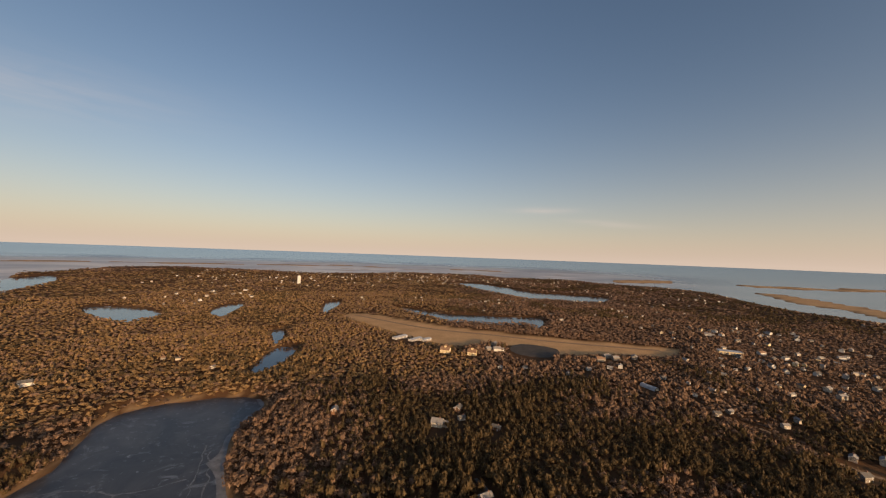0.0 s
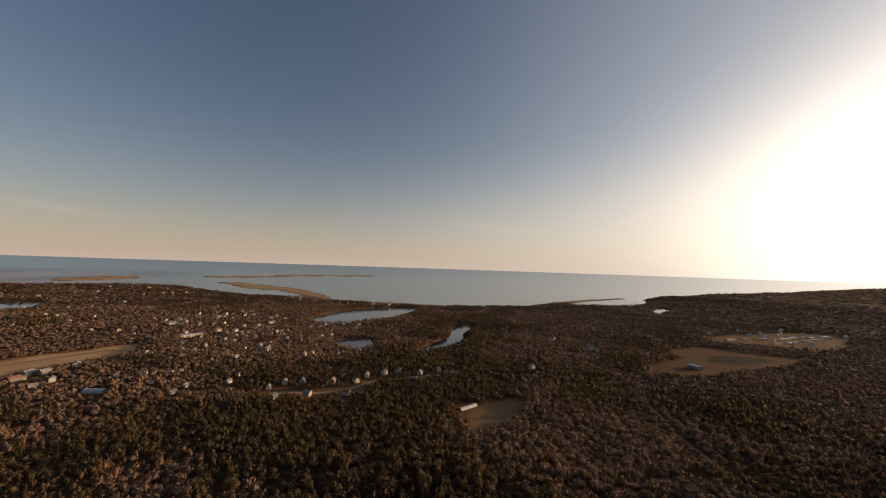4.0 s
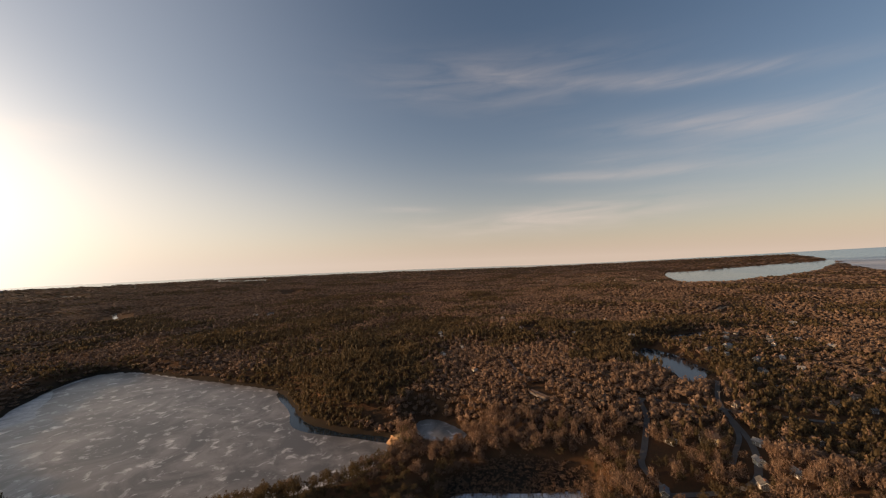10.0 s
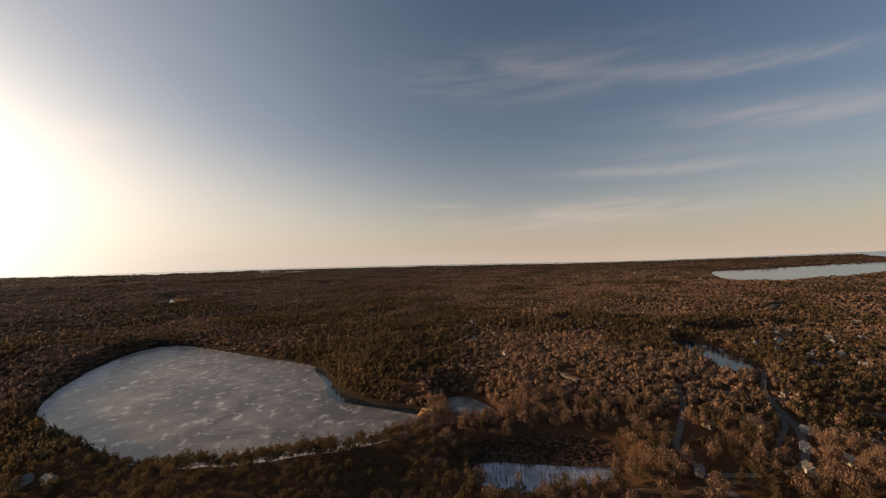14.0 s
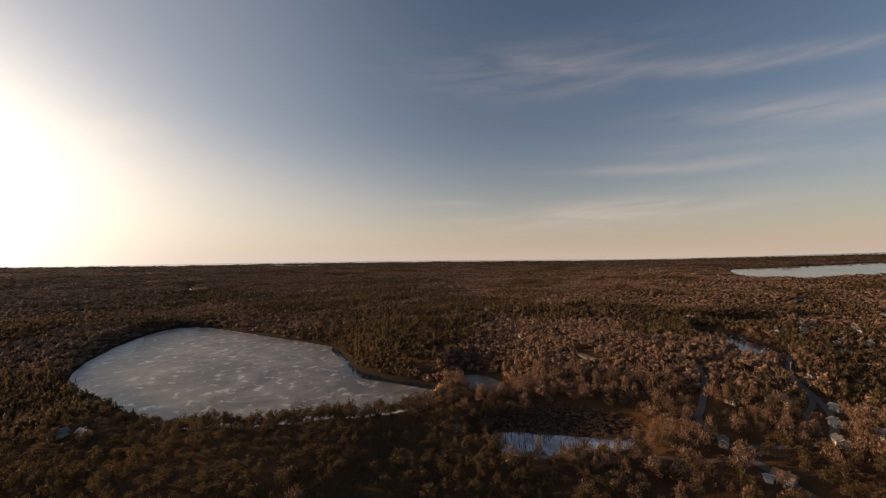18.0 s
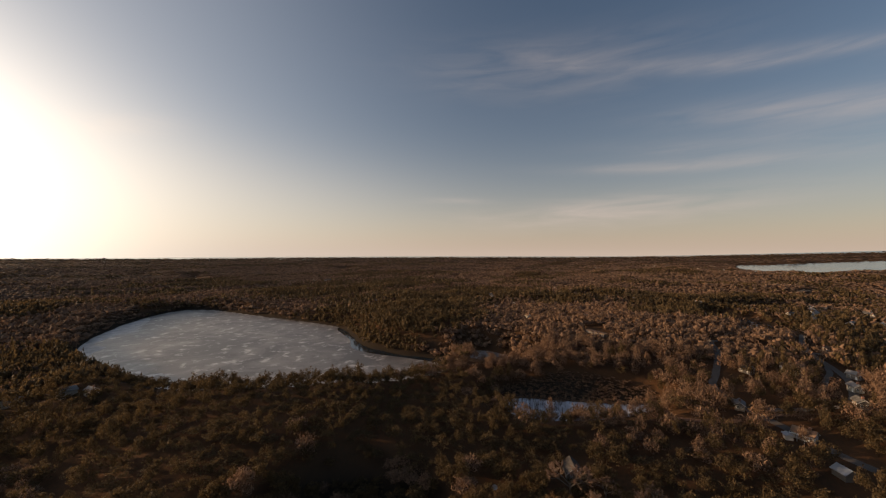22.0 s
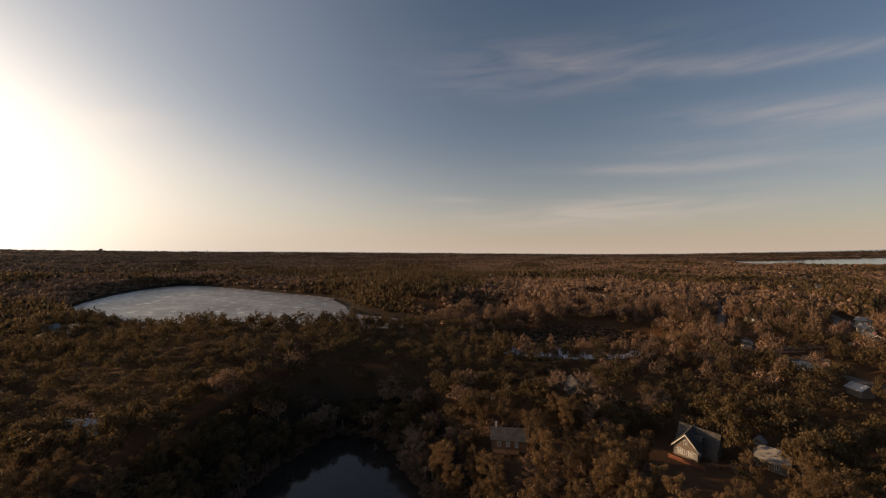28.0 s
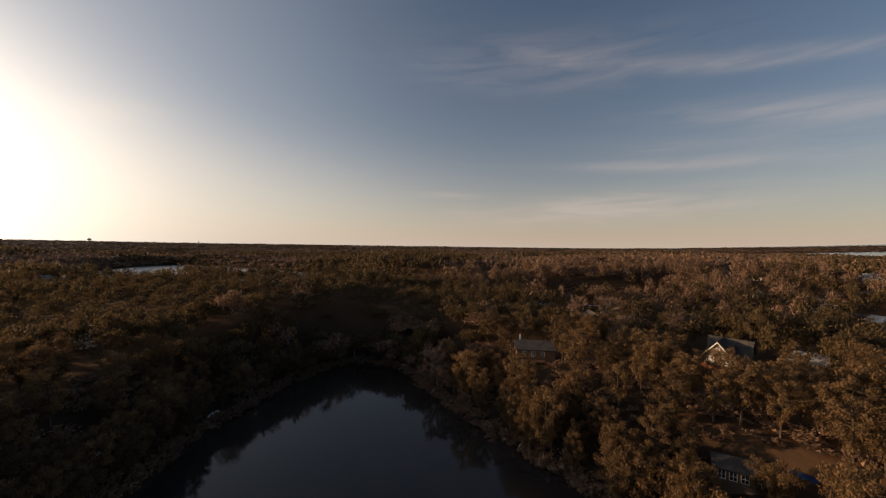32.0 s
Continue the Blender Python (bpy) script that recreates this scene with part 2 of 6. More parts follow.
def sea_colour(N, pos):
    """Pale icy shallows and flats inside the bars, deep blue water beyond; streaks along the shore."""
    sp = N.add("ShaderNodeSeparateXYZ")
    N.l.new(pos, sp.inputs[0])
    far = N.math("SQRT", N.math("ADD", N.math("POWER", sp.outputs[0], 2.0), N.math("POWER", sp.outputs[1], 2.0)))
    turn = N.math("ARCTAN2", sp.outputs[0], sp.outputs[1])
    lane = N.add("ShaderNodeCombineXYZ")
    N.put(lane.inputs[0], N.math("MULTIPLY", turn, 5.0))
    N.put(lane.inputs[1], N.math("MULTIPLY", far, 0.0042))
    streak = N.noise(1.0, lane.outputs[0], 6, 0.6, 0.4)
    deep = N.ramp(N.math("ADD", far, N.math("MULTIPLY", streak, 700.0)), 3850, 4350)
    flat = N.mix(N.ramp(streak, 0.38, 0.62), (0.26, 0.275, 0.31, 1), (0.52, 0.50, 0.49, 1))
    flat = N.mix(N.ramp(N.noise(2.3, lane.outputs[0], 5, 0.6, 0.8), 0.60, 0.66), flat, (0.32, 0.235, 0.16, 1))
    # the bay west of the spit is icy, the open sound is smooth water
    icy = N.math("SUBTRACT", 1.0, N.ramp(turn, 0.35, 0.75))
    DEEP.append(N.math("MULTIPLY", icy, N.math("SUBTRACT", 1.0, deep)))
    flat = N.mix(icy, N.mix(N.ramp(streak, 0.4, 0.62), (0.055, 0.08, 0.098, 1), (0.19, 0.2, 0.2, 1)), flat)
    return N.mix(deep, flat, N.mix(N.ramp(streak, 0.4, 0.6), (0.022, 0.055, 0.08, 1), (0.07, 0.11, 0.135, 1)))


M_SEA = water_material("sea_water", sea_colour, 0.22, 0.04, 0.05, 0.4)
SN = Nodes(M_SEA.node_tree)
SN.put(M_SEA.node_tree.nodes["Principled BSDF"].inputs["Roughness"], SN.math("MULTIPLY_ADD", DEEP[0], 0.33, 0.12))
M_SNOW = material("old_snow", two((0.62, 0.66, 0.74), (0.36, 0.37, 0.40), 0.09, 0.4, 0.62, 0.4), 0.6, bump=0.4)
M_ROAD = material("asphalt", two((0.11, 0.095, 0.085), (0.145, 0.125, 0.11), 0.15, fine=0.3), 0.9)
M_REDTRACK = material("red_dirt", two((0.23, 0.125, 0.08), (0.15, 0.085, 0.058), 0.2, fine=0.35), 0.95)
M_TRACK = material("sandy_track", two((0.36, 0.235, 0.135), (0.26, 0.17, 0.1), 0.1, fine=0.3), 0.95)

# ---- the lie of the land ----


def vnoise(x, y, size, seed):
    """Smooth value noise in -1..1 over cells of that size."""
    u, v = np.asarray(x) / size, np.asarray(y) / size
    iu, iv = np.floor(u).astype(np.int64), np.floor(v).astype(np.int64)
    fu, fv = u - iu, v - iv
    fu, fv = fu * fu * (3 - 2 * fu), fv * fv * (3 - 2 * fv)

    def h(a, b):
        k = (a * 374761393 + b * 668265263 + seed * 1442695041) & 0x7FFFFFFF
        k = ((k ^ (k >> 13)) * 1274126177) & 0x7FFFFFFF
        return ((k ^ (k >> 16)) & 0xFFFF) / 32767.5 - 1
    a = h(iu, iv) * (1 - fu) + h(iu + 1, iv) * fu
    b = h(iu, iv + 1) * (1 - fu) + h(iu + 1, iv + 1) * fu
    return a * (1 - fv) + b * fv


def smooth(a, b, x):
    q = np.clip((x - a) / (b - a), 0, 1)
    return q * q * (3 - 2 * q)


def far_rise(x, y):
    """The distance swells up to meet the horizon."""
    r, a = np.hypot(x, y), np.degrees(np.arctan2(x, y))
    rim = 57 + 108 * smooth(-108, -52, a) * (1 - smooth(125, 165, a))
    return rim * np.clip((r - 1500) / 3400, 0, 1.05) ** 1.7


def curve_round(pts, n=5):
    """A closed Catmull-Rom curve through the points."""
    p = np.array(pts, float)
    out = []
    for k in range(len(p)):
        a, b, c, d = p[k - 1], p[k], p[(k + 1) % len(p)], p[(k + 2) % len(p)]
        for s in np.arange(n) / n:
            out.append(0.5 * (2 * b + (c - a) * s + (2 * a - 5 * b + 4 * c - d) * s ** 2 + (3 * b - a - 3 * c + d) * s ** 3))
    return np.array(out)


def signed(poly, x, y):
    """Distance to the outline, negative inside."""
    x, y = np.asarray(x, float), np.asarray(y, float)
    best, inside = np.full(x.shape, 1e9), np.zeros(x.shape, bool)
    for (x0, y0), (x1, y1) in zip(poly, np.roll(poly, -1, 0)):
        dx, dy = x1 - x0, y1 - y0
        s = np.clip(((x - x0) * dx + (y - y0) * dy) / (dx * dx + dy * dy + 1e-9), 0, 1)
        best = np.minimum(best, np.hypot(x - x0 - s * dx, y - y0 - s * dy))
        cross = (y0 > y) != (y1 > y)
        inside ^= cross & (x < dx * (y - y0) / (dy if dy else 1e-9) + x0)
    return np.where(inside, -best, best)


class Area:
    """A patch of land or water inside a rounded outline."""

    def __init__(self, name, pts, level=0.0, mat=None, label="", n=5, lean=0.0):
        self.name, self.poly, self.level, self.mat, self.label = name, curve_round(pts, n), level, mat, label
        if lean:
            # the near bank stands off by as much as the trees before it hide
            t = np.roll(self.poly, -1, 0) - np.roll(self.poly, 1, 0)
            out = np.stack([t[:, 1], -t[:, 0]], 1) / (np.linalg.norm(t, axis=1)[:, None] + 1e-9)
            if np.sum(self.poly[:, 0] * np.roll(self.poly[:, 1], -1) - np.roll(self.poly[:, 0], -1) * self.poly[:, 1]) < 0:
                out = -out
            r = np.linalg.norm(self.poly, axis=1)[:, None]
            facing = np.clip(-np.sum(out * self.poly / r, 1), 0, 1)[:, None]
            self.poly = self.poly * (1 - lean * facing)
        self.lo, self.hi = self.poly.min(0), self.poly.max(0)

    def dist(self, x, y, reach=60.0):
        d = np.full(np.shape(x), 1e9)
        m = (x > self.lo[0] - reach) & (x < self.hi[0] + reach) & (y > self.lo[1] - reach) & (y < self.hi[1] + reach)
        if m.any():
            d[m] = signed(self.poly, x[m], y[m])
        return d


PONDS = []
PONDS.append(Area("frozen_lake", [(-36, -480), (-58, -580), (-120, -690), (-190, -745), (-226, -700), (-248, -593), (-272, -473), (-277, -410), (-250, -340), (-238, -300), (-241, -254), (-254, -214), (-238, -196), (-207, -192), (-169, -210), (-139, -233), (-110, -258), (-84, -287), (-63, -336), (-48, -410)], 0, M_ICE, "frozen lake with frosty grey ice"))
PONDS.append(Area("frozen_lake", [(-205, 152), (-249, 140), (-286, 151), (-312, 169), (-332, 193), (-346, 222), (-341, 256), (-328, 293), (-326, 340), (-340, 375), (-360, 423), (-350, 465), (-305, 492), (-262, 506), (-225, 503), (-206, 478), (-208, 430), (-200, 385), (-170, 325), (-145, 290), (-126, 264), (-110, 228), (-122, 190), (-165, 160)], 0, M_ICE_DARK, "dark frozen lake with white cracks"))
PONDS.append(Area("near_pond", [(-10, -82), (-34, -103), (-56, -113), (-80, -118), (-90, -103), (-83, -82), (-74, -57), (-67, -32), (-55, -5), (-22, 8), (2, -18), (5, -55)], -6, M_DARKWATER, "dark still pond among the trees"))
PONDS.append(Area("small_pond", [(-284, -207), (-300, -189), (-287, -153), (-271, -159), (-262, -180)], 2, M_ICE, "small frozen pond in the woods"))
PONDS.append(Area("wood_pond", [(-636, -44), (-640, -25), (-606, 10), (-575, 24), (-550, 36), (-518, 32), (-502, 12), (-545, -4), (-591, -33)], 11, M_WATER, "open pond among bare trees", lean=0.05))
PONDS.append(Area("wood_pond", [(-722, -33), (-774, 0), (-830, 54), (-776, 45), (-723, 7)], 8, M_WATER, "narrow pond beyond the woods", lean=0.02))
PONDS.append(Area("narrow_pond", [(-284, 607), (-300, 667), (-304, 749), (-265, 763), (-256, 707), (-260, 648)], 0, M_WATER, "narrow blue pond in the pine wood", lean=0.05))
PONDS.append(Area("narrow_pond", [(-331, 800), (-377, 892), (-356, 927), (-325, 836)], 0, M_WATER, "small blue pond in the pine wood", lean=0.05))
PONDS.append(Area("blue_pond", [(-1020, 1110), (-1000, 1180), (-870, 1150), (-765, 1085), (-785, 1005), (-840, 990)], 0, M_WATER, "blue pond in the pine wood", lean=0.05))
PONDS.append(Area("blue_pond", [(-660, 1130), (-690, 1260), (-650, 1310), (-605, 1180), (-605, 1090)], 0, M_WATER, "blue pond in the pine wood", lean=0.05))
PONDS.append(Area("blue_pond", [(-345, 1195), (-390, 1393), (-345, 1450), (-325, 1299)], 0, M_WATER, "blue pond behind the airfield", lean=0.05))
PONDS.append(Area("long_pond", [(-127, 1346), (-73, 1333), (4, 1270), (56, 1222), (144, 1214), (212, 1196), (363, 1189), (329, 1062), (278, 1106), (195, 1103), (133, 1127), (52, 1134), (-32, 1231)], 0, M_WATER, "long blue pond behind the airfield", lean=0.05))
PONDS.append(Area("tidal_inlet", [(179, 2363), (316, 2363), (452, 2179), (565, 1998), (696, 1928), (887, 1832), (845, 1714), (735, 1727), (580, 1761), (438, 1791), (352, 1982), (282, 2112)], 0, M_WATER, "tidal inlet behind the town", lean=0.05))
PONDS.append(Area("tidal_bay", [(-2080, 70), (-2380, -20), (-2950, -50), (-3050, 90), (-3260, 330), (-3560, 760), (-3640, 950), (-2960, 740), (-2600, 520), (-2320, 300)], 0, M_WATER, "wide tidal bay", lean=0.05))
PONDS.append(Area("salt_pond", [(774, 477), (827, 418), (772, 375), (727, 394), (736, 442)], 0, M_WATER, "small salt pond", lean=0.05))
PONDS.append(Area("creek", [(737, 256), (838, 252), (926, 238), (1082, 260), (1162, 236), (1094, 206), (959, 204), (914, 184), (808, 217)], 0, M_WATER, "tidal creek winding through marsh", lean=0.05))
PONDS.append(Area("salt_bay", [(1046, 738), (1177, 756), (1370, 720), (1519, 586), (1450, 511), (1265, 508), (1120, 568), (1024, 657)], 0, M_WATER, "salt pond near the shore", lean=0.05))
PONDS.append(Area("cove", [(-1725, 1509), (-1859, 1698), (-1852, 1869), (-1700, 1740), (-1627, 1594), (-1600, 1440)], 0, M_WATER, "pale tidal cove", lean=0.05))
PONDS.append(Area("cove", [(-1864, 908), (-1901, 1012), (-1771, 1002), (-1722, 884)], 0, M_WATER, "small tidal cove", lean=0.05))
PONDS.append(Area("cove", [(-1729, 1270), (-1646, 1397), (-1570, 1440), (-1560, 1365)], 0, M_WATER, "narrow tidal cove", lean=0.05))
PONDS.append(Area("glinting_pond", [(-500, -1800), (-455, -1570), (-440, -1600), (-465, -1760)], 0, M_WATER, "far pond glinting in low sun", lean=0.05))
PONDS.append(Area("glinting_pond", [(-715, -3150), (-660, -3330), (-630, -3280), (-680, -3120)], 0, M_WATER, "far pond glinting in low sun", lean=0.05))
PONDS.append(Area("glinting_pond", [(-1880, -3900), (-2000, -3700), (-2130, -3500), (-2080, -3450), (-1850, -3800)], 0, M_WATER, "far pond glinting in low sun", lean=0.05))
PONDS.append(Area("glinting_pond", [(-1020, -4500), (-1180, -4460), (-1170, -4380), (-1020, -4420)], 0, M_WATER, "far pond glinting in low sun", lean=0.05))
PONDS.append(Area("glinting_pond", [(-1270, -1900), (-1330, -1870), (-1310, -1840), (-1255, -1870)], 0, M_WATER, "small far pond glinting in low sun", lean=0.05))
PONDS.append(Area("cove", [(-1548, 1006), (-1492, 1069), (-1403, 1130), (-1349, 1040), (-1413, 988)], 0, M_WATER, "long tidal cove", lean=0.05))
PONDS.append(Area("salt_marsh_pool", [(2187, -132), (2321, -249), (2490, -467), (2510, -607), (2312, -560), (2200, -385), (2165, -233)], 0, M_WATER, "icy salt marsh pool by the shore", lean=0.05))
PONDS.append(Area("salt_marsh_pool", [(1993, -512), (2108, -599), (2057, -627), (1933, -537)], 0, M_WATER, "small pool in the salt marsh", lean=0.05))
BOG = Area("bog", [(-208, -122), (-219, -127), (-244, -109), (-263, -78), (-271, -50), (-254, -48), (-237, -73), (-224, -95)])
MARSH = Area("snowy_marsh", [(-201, -120), (-215, -115), (-226, -97), (-239, -74), (-256, -48), (-241, -50), (-217, -66), (-199, -87), (-193, -106)])
FIELDS = []
HOLLOW = Area("hollow", [(888, -338), (950, -378), (968, -465), (945, -495), (884, -415), (862, -371)])
FIELDS.append(Area("airfield", [(-254, 1108), (-197, 1156), (-12, 1016), (138, 937), (289, 881), (440, 834), (546, 796), (500, 750), (396, 750), (267, 742), (207, 799), (145, 824), (70, 794), (2, 813), (-75, 889), (-170, 996)], lean=0.03))
FIELDS.append(Area("meadow", [(440, 80), (466, 72), (492, 55), (515, 28), (492, 18), (466, 20), (438, 32), (400, 66), (418, 78)], lean=0.04))
FIELDS.append(Area("pit", [(945, -285), (1045, -385), (1012, -470), (975, -560), (833, -380), (842, -334), (884, -322)], lean=0.03))
FIELDS.append(Area("pit", [(755, -199), (875, -287), (846, -366), (820, -368), (754, -286)], lean=0.03))
FIELDS.append(Area("nursery", [(1171, -458), (1310, -565), (1437, -768), (1451, -912), (1182, -752), (1149, -586)], lean=0.02))
FIELDS.append(Area("street", [(405, 362), (425, 340), (440, 305), (470, 272), (512, 255), (505, 235), (462, 248), (425, 285), (408, 320), (395, 345)], lean=0.02))
SANDS = []
SANDS.append(Area("spit", [(1941, 2121), (2045, 1996), (1991, 1541), (1741, 1120), (1628, 1150), (1804, 1481), (1793, 1700)]))
SANDS.append(Area("bar", [(2223, 2500), (2701, 2220), (2647, 2113), (2161, 2362)]))
SANDS.append(Area("bar", [(2787, 2292), (3383, 1665), (3278, 1613), (2698, 2154)]))
SANDS.append(Area("shoal", [(2110, -60), (2330, -230), (2560, -480), (2530, -520), (2310, -290), (2090, -100)]))
SANDS.append(Area("island", [(1436, 2766), (1869, 2766), (1744, 2581), (1367, 2589)]))
SANDS.append(Area("island", [(-2844, 1908), (-2950, 2120), (-2790, 2200), (-2600, 2060)]))
SANDS.append(Area("island", [(-2504, 1466), (-2540, 1657), (-2411, 1704), (-2331, 1551)]))
SANDS.append(Area("bluff", [(-256, -196), (-244, -190), (-243, -203), (-254, -210)]))
COAST = [(-181, 4780), (-177, 4700), (-172, 4480), (-150, 4450), (-120, 4450), (-108, 4500), (-100, 4650), (-92, 4650), (-84, 4650), (-79, 4600), (-76, 4000), (-74, 3100), (-70, 2767), (-68, 3000), (-62, 3200), (-57, 3150), (-55, 2850), (-53, 2515), (-48, 2490), (-47, 2750), (-44, 2830), (-40, 3100), (-35, 3150), (-30, 3050), (-25, 2900), (-21, 2850), (-16, 2800), (-11, 2810), (-5, 2930), (2, 3000), (12, 2894), (21, 2950), (25, 2820), (32, 2783), (38, 2650), (42, 2350), (46, 2200), (54, 2010), (59, 1890), (66, 1756), (71, 1701), (80, 1790), (88, 1919), (96, 2276), (103, 2560), (106, 2900), (111, 3241), (118, 3800), (125, 4500), (135, 4850), (181, 4780)]


def sea_dist(x, y):
    """Metres past the coast, positive in the sea."""
    r, a = np.hypot(x, y), np.degrees(np.arctan2(x, y))
    c = np.interp(a, [p[0] for p in COAST], [p[1] for p in COAST])
    return r - c + 70 * vnoise(x, y, 300, 5) + 25 * vnoise(x, y, 90, 6)


HILLS = [(-85, -182, 6, 32), (-45, -215, 5, 30), (-400, -60, 14, 105), (-345, -330, 12, 80), (-620, -250, 8, 220), (-520, 160, 8, 160), (0, 600, 6, 250), (300, 400, 5, 200), (-50, -160, 3, 50), (-263, -203, 9, 13), (-285, 105, 13, 38), (-75, -268, 6, 26), (-112, -230, 4, 26), (-145, -205, 3, 22), (-42, -325, 9, 28), (-1690, 230, 9, 190), (-1690, -40, 10, 220), (-1660, -330, 10, 220)]


def land(x, y):
    """Height of the ground and its cover (grass, sand)."""
    x, y = np.asarray(x, float), np.asarray(y, float)
    z = 5 + 2.2 * vnoise(x, y, 170, 1) + 1.0 * vnoise(x, y, 55, 2) + 0.3 * vnoise(x, y, 16, 3)
    for hx, hy, h, s in HILLS:
        z = z + h * np.exp(-((x - hx) ** 2 + (y - hy) ** 2) / (2 * s * s))
    grass, sand = np.zeros(x.shape), np.zeros(x.shape)
    ring, a = np.hypot(x, y), np.degrees(np.arctan2(x, y))
    swell = np.where((a < -85) | (a > 172), 1.0, 0.45) * smooth(480, 720, ring) * (1 - smooth(3000, 3800, ring))
    z = z + swell * (9 * np.maximum(0, vnoise(x, y, 240, 71) + 0.1) + 5 * np.maximum(0, vnoise(x, y, 115, 72)))
    for f in FIELDS:
        d = f.dist(x, y) + 3 * vnoise(x, y, 20, 9)
        z = np.where(d < 40, np.minimum(z, 6 + np.maximum(d, 0) * 0.15), z)
        grass = np.maximum(grass, (1 - smooth(-4, 5, d)) * (1.0 if f.name == "airfield" else 0.3 if f.name == "meadow" else 0.07 if f.name == "pit" else 0.16))
    d = MARSH.dist(x, y)
    z = np.where(d < 40, np.minimum(z, 1.2 + np.maximum(d, 0) * 0.1 + 0.012 * np.maximum(d, 0) ** 2), z)
    for p in PONDS:
        d = p.dist(x, y)
        rough = d + 2.0 * vnoise(x, y, 14, 11)
        bank = p.level + np.where(rough > 0, 0.25 + rough * 0.24 + 0.014 * rough * rough, np.maximum(-1.2, 0.25 + rough * 0.3))
        z = np.where(d < 55, np.minimum(z, bank), z)
        far = np.hypot(x, y) > 700
        rim = 0.0 if p.mat is M_DARKWATER or p.level else 0.4 if p.poly[0][1] > 0 else 0.0
        sand = np.maximum(sand, rim * (1 - 0.4 * far) * (1 - smooth(1.5, 4, np.abs(d - 1.5))))
    s = sea_dist(x, y)
    z = np.where(s > -80, np.minimum(z, 0.2 - s * 0.05), z)
    sand = np.maximum(sand, smooth(-60, -25, s) * 0.4)
    for b in SANDS[:-1]:
        d = b.dist(x, y) + 12 * vnoise(x, y, 60, 12)
        z = np.where(d < 20, np.maximum(z, 1.4 - np.maximum(d, 0) * 0.3), z)
        sand = np.where(d < 5, 0.4, sand)
        grass = np.where(d < -25, 0.8, grass)
    sand = np.where(SANDS[-1].dist(x, y) < 1, 0.9, sand)
    ring = np.hypot(x, y)
    a = np.degrees(np.arctan2(x, y))
    beach = np.abs(ring - 3390 - 60 * vnoise(a * 30, ring * 0, 200, 4)) - 48
    on = (a > -54) & (a < 12) & (np.abs(vnoise(a * 40, ring * 0, 300, 8)) > 0.12)
    z = np.where(on & (beach < 20), np.maximum(z, 1.3 - np.maximum(beach, 0) * 0.2), z)
    sand = np.where(on & (beach < 0), 0.8, sand)
    z = np.maximum(z, -8.0)
    return z + far_rise(x, y), grass, sand


def mesh_from(name, verts, tris, mats, smoothed=False, mat_index=None):
    """A mesh from arrays of vertices and of faces with one corner count."""
    me = bpy.data.meshes.new(name)
    verts, tris = np.ascontiguousarray(verts, np.float32), np.ascontiguousarray(tris, np.int32)
    k = tris.shape[1]
    me.vertices.add(len(verts))
    me.vertices.foreach_set("co", verts.ravel())
    me.loops.add(tris.size)
    me.loops.foreach_set("vertex_index", tris.ravel())
    me.polygons.add(len(tris))
    me.polygons.foreach_set("loop_start", np.arange(0, tris.size, k, dtype=np.int32))
    me.polygons.foreach_set("use_smooth", np.full(len(tris), smoothed, bool))
    for m in mats:
        me.materials.append(m)
    if mat_index is not None:
        me.polygons.foreach_set("material_index", np.ascontiguousarray(mat_index, np.int32))
    me.update(calc_edges=True)
    return me


def polar(radii, count):
    """Vertices and faces of a round grid with the given rings."""
    a = np.arange(count) / count * 2 * np.pi
    x, y = np.outer(radii, np.sin(a)).ravel(), np.outer(radii, np.cos(a)).ravel()
    i, j = np.meshgrid(np.arange(len(radii) - 1), np.arange(count), indexing="ij")
    k = (j + 1) % count
    return x, y, np.stack([i * count + j, i * count + k, (i + 1) * count + k, (i + 1) * count + j], -1).reshape(-1, 4)


gx, gy, gf = polar(np.concatenate([[0.5], 12 * np.exp(np.linspace(0, math.log(4920 / 12), 280))]), 420)
gh, ggrass, gsand = land(gx, gy)
ground = new("ground", mesh_from("ground", np.stack([gx, gy, gh], 1), gf, [M_GROUND], True))
cov = ground.data.color_attributes.new("cover", "FLOAT_COLOR", "POINT")
# dark soil of the bog and the pit's hollow
peat_and_shade = np.maximum(1 - smooth(-3, 4, BOG.dist(gx, gy)), 1 - smooth(-12, 6, HOLLOW.dist(gx, gy)))
# darker along the lake; round the pond, tree shade is put into the colour
peat_and_shade = np.maximum(peat_and_shade, np.maximum(1 - smooth(4, 22, PONDS[0].dist(gx, gy)), 1 - smooth(10, 32, PONDS[2].dist(gx, gy))))
cov.data.foreach_set("color", np.stack([ggrass * smooth(-6, 6, HOLLOW.dist(gx, gy)), gsand, peat_and_shade, gx * 0 + 1], 1).astype(np.float32).ravel())
tagged(ground, "wooded lowland with leaf litter, tan grass and sand", "ground", kind="structure")

sx, sy, sf = polar(np.linspace(1500, 4940, 60), 200)
sea = new("sea", mesh_from("sea", np.stack([sx, sy, far_rise(sx, sy)], 1), sf, [M_SEA], True))
tagged(sea, "calm pale blue winter sea", "water", kind="structure")

for p in PONDS:
    q = p.poly + (p.poly - p.poly.mean(0)) / np.linalg.norm(p.poly - p.poly.mean(0), axis=1)[:, None] * 6
    me = bpy.data.meshes.new(p.name)
    zz = far_rise(q[:, 0], q[:, 1]) + p.level
    me.from_pydata([(*v, h) for v, h in zip(q, zz)], [], [list(range(len(q)))])
    me.materials.append(p.mat)
    tagged(new(p.name, me), p.label, "water", kind="structure")


